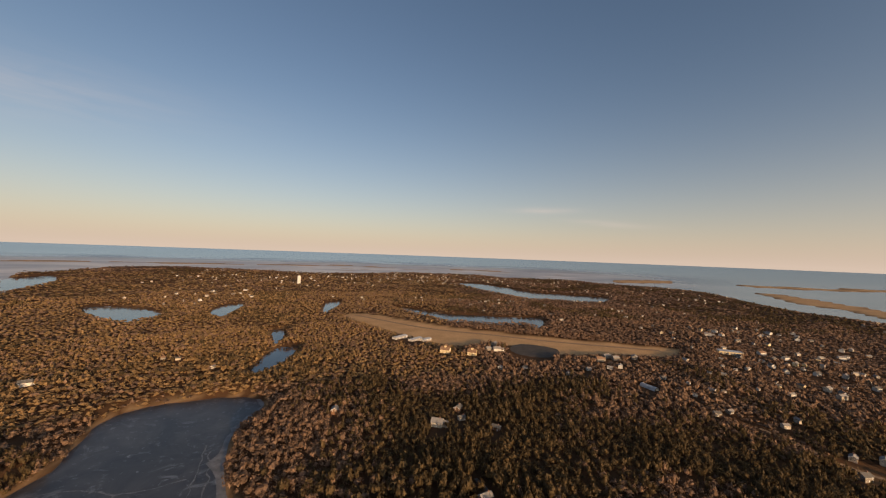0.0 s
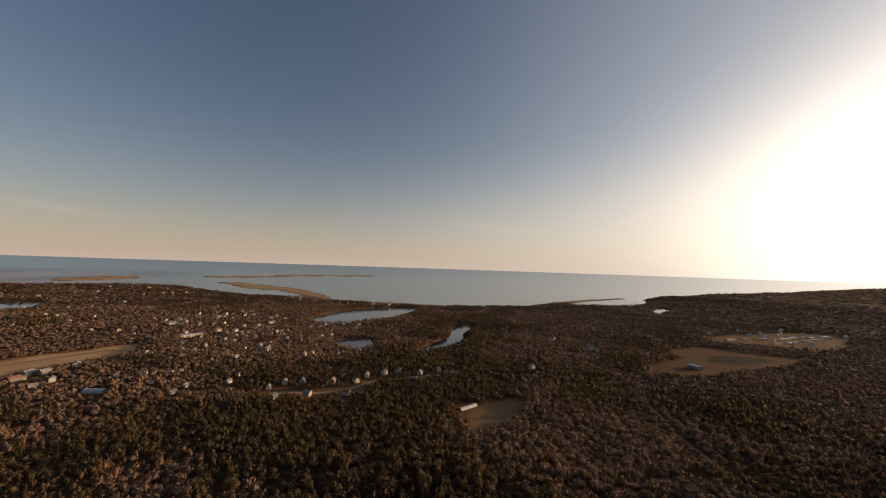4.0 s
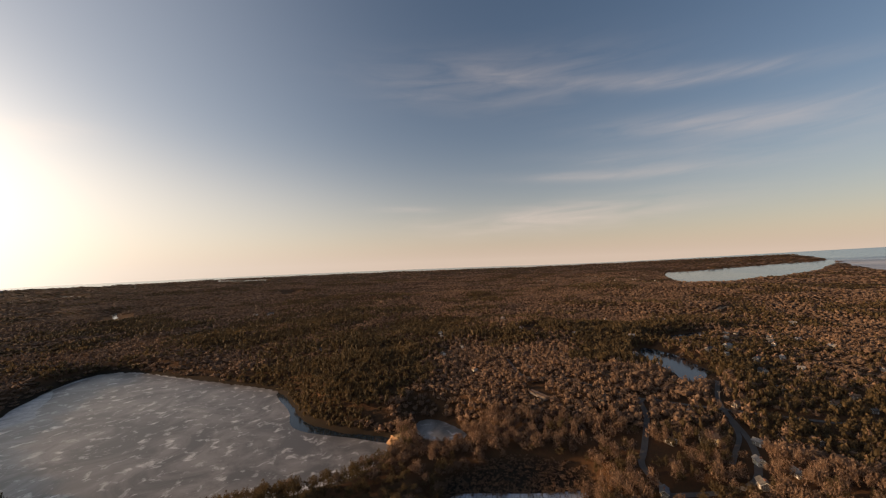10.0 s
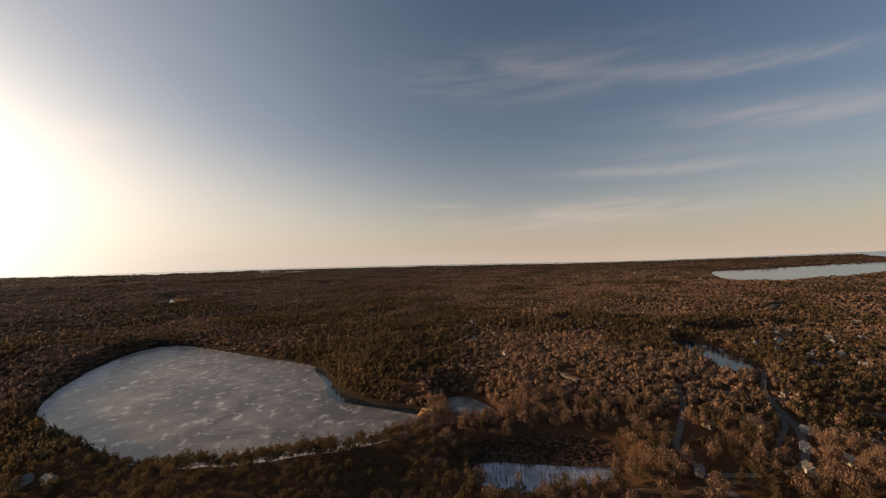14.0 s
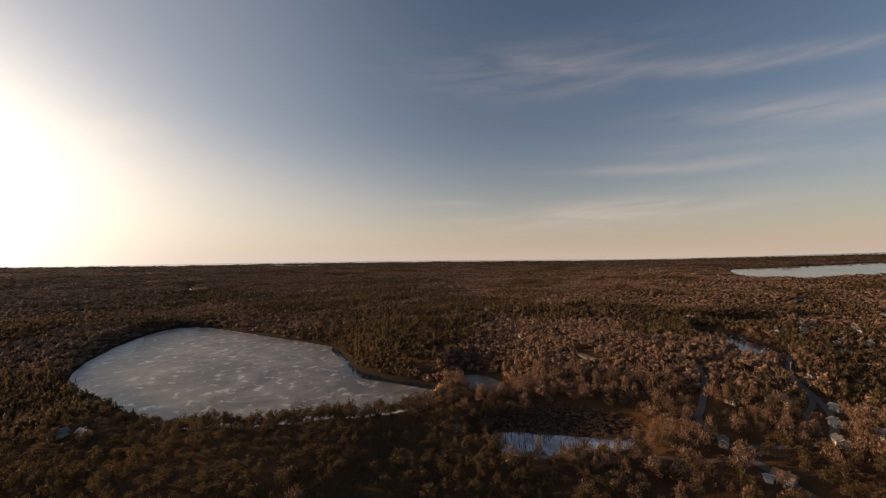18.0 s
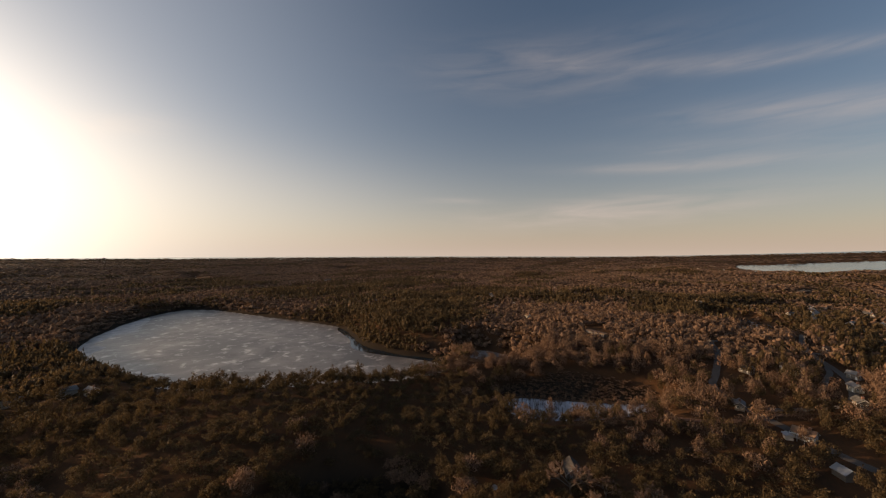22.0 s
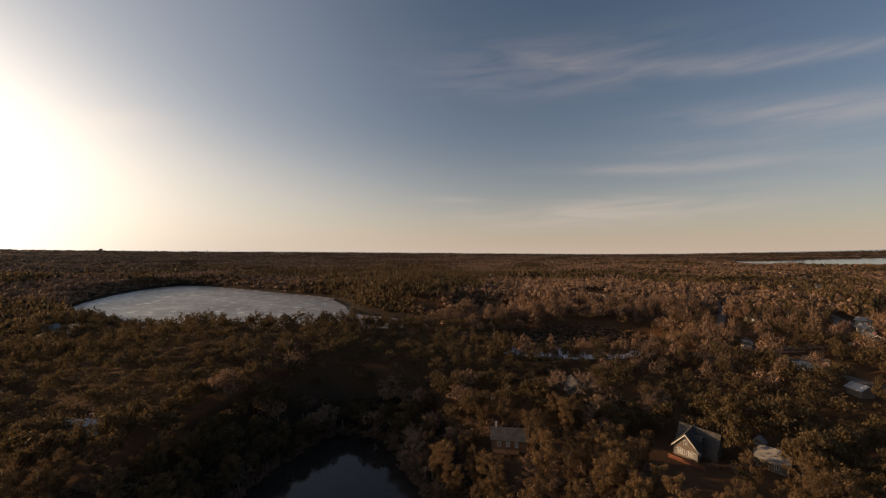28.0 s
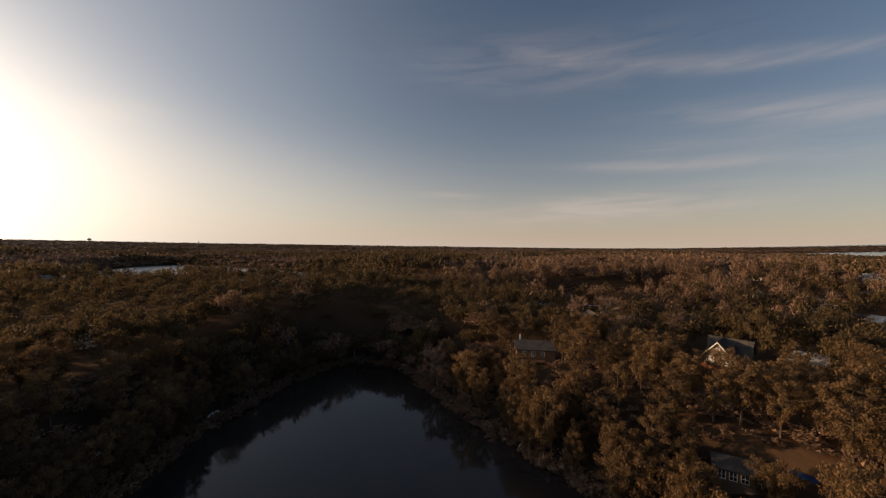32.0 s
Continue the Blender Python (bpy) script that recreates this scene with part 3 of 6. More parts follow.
# pale cracks that run over the dark lake's ice
def ice_crack(pts, width, seed):
    line = np.array(pts, float)
    u = np.linspace(0, 1, len(line))
    w = np.linspace(0, 1, 60)
    c = np.stack([np.interp(w, u, line[:, 0]), np.interp(w, u, line[:, 1])], 1)
    c = c + np.stack([vnoise(c[:, 0], c[:, 1], 9, seed), vnoise(c[:, 0], c[:, 1], 9, seed + 1)], 1) * 1.6
    d = np.gradient(c, axis=0)
    n = np.stack([-d[:, 1], d[:, 0]], 1) / (np.linalg.norm(d, axis=1)[:, None] + 1e-6)
    half = width * (0.55 + 0.45 * vnoise(w * 100, w * 0, 6, seed + 2))[:, None] / 2
    v = np.concatenate([c - n * half, c + n * half])
    k = np.arange(59)
    f = np.stack([k, k + 1, k + 61, k + 60], 1)
    tagged(new("ice_crack", mesh_from("ice_crack", np.column_stack([v, np.full(120, 0.012)]), f, [M_CRACK])), "pale refrozen crack in dark lake ice", "ice crack", kind="structure")


M_CRACK = material("refrozen_crack", two((0.10, 0.105, 0.115), (0.22, 0.225, 0.235), 0.35, fine=0.4), 0.6)
ice_crack([(-318, 306), (-287, 314), (-262, 314), (-247, 310), (-228, 317), (-205, 331)], 2.6, 51)
ice_crack([(-222, 386), (-200, 331), (-188, 298), (-175, 272)], 1.8, 54)
ice_crack([(-212, 375), (-188, 330), (-171, 292)], 1.6, 60)
ice_crack([(-247, 310), (-225, 277)], 1.4, 63)

# pale frost on the ice along the open shores
def shore_frost(area, first, last, width, seed, mat, label):
    p = np.roll(area.poly, -first, 0)[:(last - first) % len(area.poly)]
    d = np.gradient(p, axis=0)
    n = np.stack([-d[:, 1], d[:, 0]], 1) / (np.linalg.norm(d, axis=1)[:, None] + 1e-6)
    if area.dist(p[:1, 0] + n[:1, 0], p[:1, 1] + n[:1, 1])[0] > 0:
        n = -n
    k = np.arange(len(p))
    ends = np.sin(np.pi * np.clip((k + 0.5) / len(p), 0, 1)) ** 0.5
    wide = width * ends * (0.65 + 0.5 * vnoise(p[:, 0], p[:, 1], 26, seed) + 0.3 * vnoise(p[:, 0], p[:, 1], 9, seed + 1)).clip(0.15, 2)
    v = np.concatenate([p - n * 3, p + n * wide[:, None] * 0.5, p + n * wide[:, None]])
    m = len(p)
    f = [(r * m + q, r * m + q + 1, (r + 1) * m + q + 1, (r + 1) * m + q) for r in range(2) for q in range(m - 1)]
    tagged(new("shore_frost", mesh_from("shore_frost", np.column_stack([v, np.full(len(v), area.level + 0.02)]), np.array(f), [mat], True)), label, "frost", kind="structure")


M_FROST = material("shore_frost", two((0.62, 0.60, 0.58), (0.36, 0.345, 0.33), 0.12, 0.36, 0.62, 0.35), 0.6, bump=0.3, bump_scale=0.6)
M_FROST_GREY = material("grey_frost", two((0.22, 0.225, 0.235), (0.12, 0.122, 0.13), 0.12, 0.36, 0.62, 0.35), 0.6)
shore_frost(PONDS[0], 62, 100, 9.0, 71, M_FROST, "white frost along the lake's near shore")
shore_frost(PONDS[0], 0, 12, 30.0, 75, M_FROST, "broad white frost at the lake's end")
shore_frost(PONDS[0], 10, 28, 10.0, 77, M_FROST, "white frost along the lake's far shore")
shore_frost(PONDS[1], 68, 108, 13.0, 81, M_FROST_GREY, "grey frost along the dark lake's shore")

# open water along the lake's sheltered shore
shore = np.array([(-292, -405), (-275, -350), (-250, -306), (-252, -258), (-264, -214), (-247, -204), (-237, -240), (-224, -286), (-226, -315), (-246, -347), (-270, -407)], float)
me = bpy.data.meshes.new("open_water")
me.from_pydata([(x, y, 0.03) for x, y in curve_round(shore, 4)], [], [list(range(44))])
me.materials.append(M_WATER)
tagged(new("open_water", me), "strip of dark open water beside the lake ice", "water", kind="structure")

# ---- roads ----
ROADS = []
ROADS.append(("road", [(-1077, 633), (-789, 403), (-692, 322), (-578, 248), (-500, 193), (-452, 160), (-415, 115), (-400, 60), (-390, 10), (-384, -22), (-351, -17), (-304, -16), (-284, -16), (-262, 0)], 4.2, M_ROAD, "winding asphalt road through the woods"))
ROADS.append(("road", [(-478, 40), (-409, 36), (-350, 47), (-309, 47), (-284, 38), (-262, 0)], 4.0, M_ROAD, "curving asphalt lane between houses"))
ROADS.append(("road", [(-262, 0), (-240, 22), (-225, 40), (-215, 70)], 5.0, M_ROAD, "asphalt lane past the white garage"))
ROADS.append(("road", [(-470, -190), (-396, -138), (-406, -102), (-396, -72), (-390, -47), (-384, -22)], 3.6, M_ROAD, "narrow asphalt lane through the woods"))
ROADS.append(("road", [(380, 420), (405, 353), (422, 326), (432, 294), (465, 260), (508, 245), (525, 207), (578, 152)], 6.0, M_TRACK, "sandy village street"))
ROADS.append(("track", [(985, -264), (755, -199), (600, -150), (480, -150), (380, -170)], 2.6, M_REDTRACK, "straight track through the woods"))
ROADS.append(("track", [(-1200, 120), (-1050, 60), (-980, -60), (-1010, -200)], 6.0, M_TRACK, "pale track in the far woods"))
ROADS.append(("road", [(-376, 40), (-359, 42), (-345, 42), (-326, 38), (-307, 34)], 3.2, M_ROAD, "driveway curving between trees"))
ROADS.append(("track", [(-216, -46), (-225, -33), (-231, -19), (-240, -6), (-257, 7), (-266, 20)], 3.4, M_REDTRACK, "red-brown dirt lane by the garage"))
ROADS.append(("road", [(38, 323), (45, 308), (48, 284), (57, 268)], 4.0, M_ROAD, "driveway in the pine wood"))
ROADS.append(("runway", [(-223, 1115), (-11, 954), (145, 895), (301, 835), (500, 784)], 12.0, M_TRACK, "worn pale runway strip on the tan grass"))


def spline(pts, step=8.0):
    p = np.array(pts, float)
    p = np.vstack([2 * p[0] - p[1], p, 2 * p[-1] - p[-2]])
    out = []
    for k in range(1, len(p) - 2):
        a, b, c, d = p[k - 1], p[k], p[k + 1], p[k + 2]
        n = max(3, int(np.linalg.norm(c - b) / step))
        for s in np.arange(n) / n:
            out.append(0.5 * (2 * b + (c - a) * s + (2 * a - 5 * b + 4 * c - d) * s ** 2 + (3 * b - a - 3 * c + d) * s ** 3))
    return np.array(out + [p[-2]])


ROAD_LINES = []
for name, pts, width, mat, label in ROADS:
    line = spline(pts)
    ROAD_LINES.append((line, width))
    d = np.gradient(line, axis=0)
    n = np.stack([-d[:, 1], d[:, 0]], 1) / np.linalg.norm(d, axis=1)[:, None]
    cols = np.linspace(-1, 1, 5)
    v = np.concatenate([line + n * width / 2 * c for c in cols])
    h = land(v[:, 0], v[:, 1])[0] + 0.35
    m = len(line)
    f = [(c * m + k, c * m + k + 1, (c + 1) * m + k + 1, (c + 1) * m + k) for c in range(4) for k in range(m - 1)]
    tagged(new(name, mesh_from(name, np.column_stack([v, h]), np.array(f), [mat], True)), label, "road", kind="structure")


def road_dist(x, y):
    best = np.full(x.shape, 1e9)
    for line, width in ROAD_LINES:
        lo, hi = line.min(0) - 30, line.max(0) + 30
        m = (x > lo[0]) & (x < hi[0]) & (y > lo[1]) & (y < hi[1])
        if m.any():
            xs, ys = x[m], y[m]
            b = np.full(xs.shape, 1e9)
            for (x0, y0), (x1, y1) in zip(line[:-1], line[1:]):
                dx, dy = x1 - x0, y1 - y0
                s = np.clip(((xs - x0) * dx + (ys - y0) * dy) / (dx * dx + dy * dy), 0, 1)
                b = np.minimum(b, np.hypot(xs - x0 - s * dx, ys - y0 - s * dy))
            best[m] = np.minimum(best[m], b - width / 2)
    return best


# ---- buildings ----
M_SHINGLE = material("weathered_shingle", two((0.28, 0.245, 0.21), (0.20, 0.175, 0.15), 0.6, fine=0.35), 0.9, bump=0.4, bump_scale=5)
M_WHITE = material("white_clapboard", two((0.60, 0.57, 0.52), (0.48, 0.45, 0.41), 0.4, fine=0.12), 0.7)
M_CREAM = material("cream_clapboard", two((0.66, 0.52, 0.30), (0.58, 0.46, 0.27), 0.4, fine=0.12), 0.75)
M_PALE = material("pale_shingle", two((0.52, 0.45, 0.36), (0.42, 0.36, 0.29), 0.4, fine=0.2), 0.85)
M_BROWN = material("brown_wood", two((0.22, 0.12, 0.07), (0.16, 0.09, 0.055), 0.7, fine=0.3), 0.85)
M_ROOF = material("asphalt_shingle", two((0.10, 0.095, 0.09), (0.16, 0.15, 0.14), 0.7, fine=0.4), 0.9, bump=0.4, bump_scale=4)
M_ROOF_OLD = material("old_dark_shingle", two((0.055, 0.05, 0.047), (0.095, 0.086, 0.08), 0.7, fine=0.4), 0.95, bump=0.4, bump_scale=4)
M_SHINGLE_OLD = material("old_shingle", two((0.21, 0.175, 0.145), (0.14, 0.115, 0.095), 0.6, fine=0.4), 0.95, bump=0.4, bump_scale=5)
M_ROOF_PALE = material("pale_roof", two((0.21, 0.20, 0.19), (0.30, 0.28, 0.265), 0.7, fine=0.3), 0.85)
M_ROOF_WHITE = material("white_metal_roof", two((0.44, 0.44, 0.45), (0.35, 0.36, 0.38), 0.3, fine=0.1), 0.45)
M_ROOF_BROWN = material("brown_roof", two((0.20, 0.12, 0.075), (0.27, 0.17, 0.11), 0.7, fine=0.3), 0.9)
M_TRIM = material("white_trim", two((0.78, 0.77, 0.74), (0.68, 0.67, 0.64), 1.0), 0.6)
M_PANE = material("window_pane", two((0.03, 0.035, 0.04), (0.045, 0.05, 0.055), 0.5), 0.08, spec=0.6)
M_BRICK = material("chimney_brick", two((0.28, 0.15, 0.11), (0.20, 0.11, 0.085), 2.0, fine=0.4), 0.9)
M_DECK = material("red_brown_deck", two((0.30, 0.11, 0.06), (0.22, 0.085, 0.05), 1.0, fine=0.3), 0.8)
M_POLE = material("grey_pole", two((0.30, 0.25, 0.2), (0.22, 0.18, 0.15), 2.0), 0.9)
M_TARP = material("blue_tarp", two((0.03, 0.07, 0.19), (0.045, 0.10, 0.24), 0.6), 0.5)
M_BOAT = material("boat_white", two((0.70, 0.70, 0.70), (0.58, 0.58, 0.58), 1.5), 0.4)
M_DARK = material("dark_yard", two((0.06, 0.05, 0.042), (0.09, 0.072, 0.058), 0.08, fine=0.3), 0.9)
M_FILM = material("white_film", two((0.55, 0.55, 0.56), (0.40, 0.41, 0.43), 0.2), 0.2, spec=0.6)
WALLS = {"grey": M_SHINGLE, "old": M_SHINGLE_OLD, "white": M_WHITE, "cream": M_CREAM, "pale": M_PALE, "brown": M_BROWN}
WORDS = {"grey": "weathered grey shingle", "old": "old brown-grey shingle", "white": "white clapboard", "cream": "cream clapboard", "pale": "pale shingle", "brown": "brown timber"}
CLEAR = []


def part(name, bm, mat, parent, label="", at=None):
    """Links a bmesh as one mesh object under a thing or a part."""
    me = bpy.data.meshes.new(name)
    bm.to_mesh(me)
    bm.free()
    me.materials.append(mat)
    return piece(name, me, parent, label, at)


def piece(name, me, parent, label="", at=None):
    ob = new(name, me)
    ob.parent = parent
    if at is not None:
        ob.matrix_basis = at
    return tagged(ob, label)


def box(bm, x0, x1, y0, y1, z0, z1, m=None):
    v = [bm.verts.new(m @ Vector(c) if m else c) for c in ((x0, y0, z0), (x1, y0, z0), (x1, y1, z0), (x0, y1, z0), (x0, y0, z1), (x1, y0, z1), (x1, y1, z1), (x0, y1, z1))]
    for f in ((3, 2, 1, 0), (4, 5, 6, 7), (0, 1, 5, 4), (1, 2, 6, 5), (2, 3, 7, 6), (3, 0, 4, 7)):
        bm.faces.new([v[k] for k in f])
    return bm


def tube(bm, a, b, ra, rb, n=6):
    a, b = Vector(a), Vector(b)
    q = (b - a).to_track_quat("Z", "Y").to_matrix()
    r = [[bm.verts.new(p + q @ Vector((math.cos(2 * math.pi * k / n) * w, math.sin(2 * math.pi * k / n) * w, 0))) for k in range(n)] for p, w in ((a, ra), (b, rb))]
    for k in range(n):
        bm.faces.new((r[0][k], r[0][(k + 1) % n], r[1][(k + 1) % n], r[1][k]))
    bm.faces.new(r[1])
    bm.faces.new(r[0][::-1])
    return bm


def hollow_frame(w, h, t, depth):
    bm = bmesh.new()
    for x0, x1, z0, z1 in ((-w / 2, w / 2, 0, t), (-w / 2, w / 2, h - t, h), (-w / 2, -w / 2 + t, t, h - t), (w / 2 - t, w / 2, t, h - t), (-t / 3, t / 3, t, h - t), (-w / 2 + t, -t / 3, h / 2 - t / 3, h / 2 + t / 3), (t / 3, w / 2 - t, h / 2 - t / 3, h / 2 + t / 3)):
        box(bm, x0, x1, -depth, 0.02, z0, z1)
    return bm


def shared(name, bm, mat):
    me = bpy.data.meshes.new(name)
    bm.to_mesh(me)
    bm.free()
    me.materials.append(mat)
    return me


ME_FRAME = shared("window", hollow_frame(1.1, 1.5, 0.11, 0.07), M_TRIM)
ME_PANE = shared("pane", box(bmesh.new(), -0.46, 0.46, -0.03, 0.015, 0.1, 1.4), M_PANE)
ME_DOOR = shared("door", box(box(bmesh.new(), -0.5, 0.5, -0.06, 0.02, 0, 2.1), -0.3, 0.3, -0.09, -0.05, 0.3, 0.9), M_TRIM)


def ground_at(x, y):
    return float(land(np.array([x]), np.array([y]))[0][0])


def window(parent, x, y, z, turn, s=1.0):
    w = piece("window", ME_FRAME, parent, "white framed sash window", pose(x, y, z, 0, 0, turn) @ Matrix.Scale(s, 4))
    piece("pane", ME_PANE, w)


def gable_walls(w, d, h, rise):
    bm = bmesh.new()
    v = [bm.verts.new(c) for c in ((-w / 2, -d / 2, -1.5), (w / 2, -d / 2, -1.5), (w / 2, d / 2, -1.5), (-w / 2, d / 2, -1.5), (-w / 2, -d / 2, h), (w / 2, -d / 2, h), (w / 2, d / 2, h), (-w / 2, d / 2, h), (-w / 2, 0, h + rise), (w / 2, 0, h + rise))]
    for f in ((0, 1, 5, 4), (2, 3, 7, 6), (1, 2, 6, 9, 5), (3, 0, 4, 8, 7), (3, 2, 1, 0), (4, 5, 9, 8), (6, 7, 8, 9)):
        bm.faces.new([v[k] for k in f])
    return bm


def gable_roof(w, d, h, rise, over=0.45, thick=0.22):
    bm = bmesh.new()
    slope = rise / (d / 2)
    for s in (-1, 1):
        c = [(x, yy, h + rise - abs(yy) * slope + dz) for x in (-w / 2 - over, w / 2 + over) for yy in (0, s * (d / 2 + over)) for dz in (0.03, 0.03 + thick)]
        v = [bm.verts.new(p) for p in c]
        for f in ((0, 1, 3, 2), (4, 6, 7, 5), (0, 4, 5, 1), (2, 3, 7, 6), (1, 5, 7, 3), (0, 2, 6, 4)):
            bm.faces.new([v[k] for k in f])
    bmesh.ops.recalc_face_normals(bm, faces=bm.faces)
    return bm


def rake_board(w, d, h, rise, side, s, over=0.45):
    """One white board along a gable's edge."""
    bm = bmesh.new()
    x = side * (w / 2 + over + 0.04) - 0.03
    a, b = Vector((x, 0, h + rise)), Vector((x, s * (d / 2 + over), h - over * rise / (d / 2)))
    q = [a, b, b - Vector((0, 0, 0.32)), a - Vector((0, 0, 0.32))]
    lo, hi = [bm.verts.new(p) for p in q], [bm.verts.new(p + Vector((0.06, 0, 0))) for p in q]
    bm.faces.new(lo), bm.faces.new(hi[::-1])
    for k in range(4):
        bm.faces.new((lo[k], hi[k], hi[(k + 1) % 4], lo[(k + 1) % 4]))
    bmesh.ops.recalc_face_normals(bm, faces=bm.faces)
    return bm


def house(x, y, w, tone, turn, d=None, h=None, rise=None, roof=None, detail=1, label="", name="house", group="", wing=False, lift=0.0, open_front=True, chimney=True):
    """A gabled house; its ridge runs along its own x."""
    d, h = d or w * 0.7, h or (5.2 if w > 9 else 3.4)
    rise = rise or d * 0.33
    roof = roof or M_ROOF
    base = new(name)
    base.matrix_basis = pose(x, y, ground_at(x, y) + lift, 0, 0, turn)
    part("wall", gable_walls(w, d, h, rise), WALLS[tone], base)
    part("roof", gable_roof(w, d, h, rise), roof, base)
    if chimney:
        part("chimney", box(box(bmesh.new(), w * 0.2, w * 0.2 + 0.9, -0.45, 0.45, h, h + rise + 1.1), w * 0.2 - 0.1, w * 0.2 + 1.0, -0.55, 0.55, h + rise + 1.1, h + rise + 1.3), M_BRICK, base, "brick chimney")
    if wing:
        part("wing_wall", gable_walls(w * 0.5, d * 0.7, h * 0.75, rise * 0.7), WALLS[tone], base, at=pose(w * 0.68, d * 0.1, 0))
        part("wing_roof", gable_roof(w * 0.5, d * 0.7, h * 0.75, rise * 0.7), roof, base, at=pose(w * 0.68, d * 0.1, 0))
    if detail:
        for side in (-1, 1):
            for s in (-1, 1):
                part("rake_board", rake_board(w, d, h, rise, side, s), M_TRIM, base, "white rake board")
        n = max(2, int(w / 3.2))
        for k in range(n):
            u = (k + 0.5) / n * w - w / 2
            for z in ([1.0] if h < 4.5 else [0.9, 3.5]):
                if not (k == n // 2 and z < 1.5):
                    window(base, u, -d / 2, z, 0)
                window(base, u, d / 2, z, 180)
        piece("door", ME_DOOR, base, "white panelled door", pose((n // 2 + 0.5) / n * w - w / 2, -d / 2, 0.05, 0, 0, 0))
        for s, a in ((-1, -90), (1, 90)):
            for v in (-d * 0.22, d * 0.22):
                window(base, s * w / 2, v, 1.0 if h < 4.5 else 3.4, a)
    r = math.hypot(x, y)
    CLEAR.append((x, y, max(w, d) * 0.58 + (2 if open_front else 0.5)))
    if 60 < r < 260 and open_front:
        for back in (7, 13, 19, 25, 31):
            CLEAR.append((x * (1 - back / r), y * (1 - back / r), w * 0.42 + 1.5))
    if r > 260 and open_front:
        for back in (9, 18, 28, 38)[:1 + 2 * int(r > 380) + int(r > 800)]:
            CLEAR.append((x * (1 - back / r), y * (1 - back / r), w * 0.5 + 2))
    if group == "village houses" and r < 700:
        CLEAR.extend([(x + 0.515 * k, y - 0.857 * k, w * 0.45 + 1) for k in (10, 20, 32)])
    kindly = label or "%s house with a %s roof among trees" % (WORDS[tone], {M_ROOF: "dark", M_ROOF_PALE: "grey", M_ROOF_BROWN: "brown", M_ROOF_WHITE: "white"}[roof])
    return tagged(base, kindly, "house", group)


pick = random.Random(3)
LANE = [(-318, 0, 9, "grey"), (-339, 52, 8, "grey"), (-261, -3, 8, "grey"), (-360, 86, 8, "grey"), (-286, 46, 9, "grey"), (-663, 66, 11, "cream"), (-425, -143, 8, "white"), (-365, -53, 8, "grey"), (-478, 89, 8, "white"), (-632, 119, 8, "white"), (-545, 86, 8, "white"), (-793, -335, 13, "white"), (-408, 47, 8, "white"), (-374, 14, 8, "grey"), (-399, -488, 10, "white"), (-682, -1078, 15, "white"), (-661, -1128, 11, "white"), (-400, -203, 8, "white"), (-301, 64, 8, "grey"), (-431, 243, 9, "grey"), (-311, 48, 8, "white"), (-524, 506, 13, "white"), (-483, 187, 8, "white"), (-642, 245, 9, "white"), (-745, 331, 9, "grey"), (-364, 171, 7, "grey"), (-389, 192, 7, "grey"), (-442, 232, 7, "white"), (-430, 288, 8, "pale"), (-442, 174, 8, "grey"), (-560, 225, 8, "grey")]
AIRSIDE = [(135, 736, 18, "white"), (117, 739, 12, "grey"), (138, 784, 12, "grey"), (36, 430, 8, "pale"), (34, 452, 10, "brown"), (72, 408, 9, "brown"), (-110, 439, 10, "brown"), (42, 293, 10, "brown"), (370, 508, 7, "white"), (308, 624, 11, "white"), (267, 615, 9, "white"), (222, 590, 8, "grey"), (159, 616, 9, "white"), (116, 610, 8, "grey"), (349, 684, 12, "grey"), (339, 700, 14, "grey"), (394, 698, 14, "grey"), (372, 580, 8, "grey"), (397, 558, 8, "white"), (330, 631, 12, "white"), (314, 675, 12, "grey"), (-416, 632, 7, "pale"), (-440, 632, 7, "grey"), (-339, 596, 7, "pale")]
STREET = [(422, 362, 8, "pale"), (445, 354, 9, "white"), (396, 332, 9, "grey"), (458, 334, 10, "grey"), (420, 298, 9, "pale"), (475, 295, 10, "grey"), (494, 267, 9, "cream"), (520, 262, 9, "cream"), (442, 252, 9, "cream"), (455, 238, 8, "cream"), (541, 242, 9, "white"), (562, 225, 10, "grey"), (530, 188, 8, "grey"), (560, 188, 9, "white"), (592, 166, 9, "white"), (589, 142, 8, "pale"), (734, 943, 14, "white"), (776, 949, 12, "white"), (712, 767, 12, "white"), (645, 675, 10, "white"), (638, 640, 9, "white"), (687, 632, 9, "white"), (727, 622, 10, "white"), (712, 566, 9, "white"), (601, 522, 10, "white"), (725, 727, 10, "white"), (955, 999, 12, "white"), (1035, 1008, 12, "white"), (589, 428, 9, "white"), (631, 381, 8, "white"), (651, 384, 8, "grey"), (960, 925, 12, "white"), (955, 819, 12, "white"), (875, 752, 11, "white"), (787, 986, 13, "white"), (974, -26, 14, "white"), (858, -102, 9, "grey"), (902, -113, 10, "white"), (670, 14, 9, "white"), (884, -123, 9, "pale")]
HILLTOP = [(-900, 1560, 20, "white"), (-800, 1310, 20, "white"), (-800, 1620, 20, "white"), (-690, 1450, 20, "white"), (-960, 1430, 18, "white"), (-715, 2240, 20, "white"), (-660, 2420, 20, "white"), (-565, 2400, 20, "white"), (-780, 1960, 15, "white"), (-395, 1520, 14, "white"), (-1380, 2050, 20, "white"), (-1290, 2090, 20, "white"), (-890, 2160, 18, "white"), (-2040, 2120, 20, "white"), (-2090, 1966, 20, "white"), (-1977, 1126, 17, "white"), (1308, 1742, 19, "white"), (1397, 1708, 19, "white"), (1340, 1725, 19, "white")]
STREET_MADE, LANE_MADE = [], []
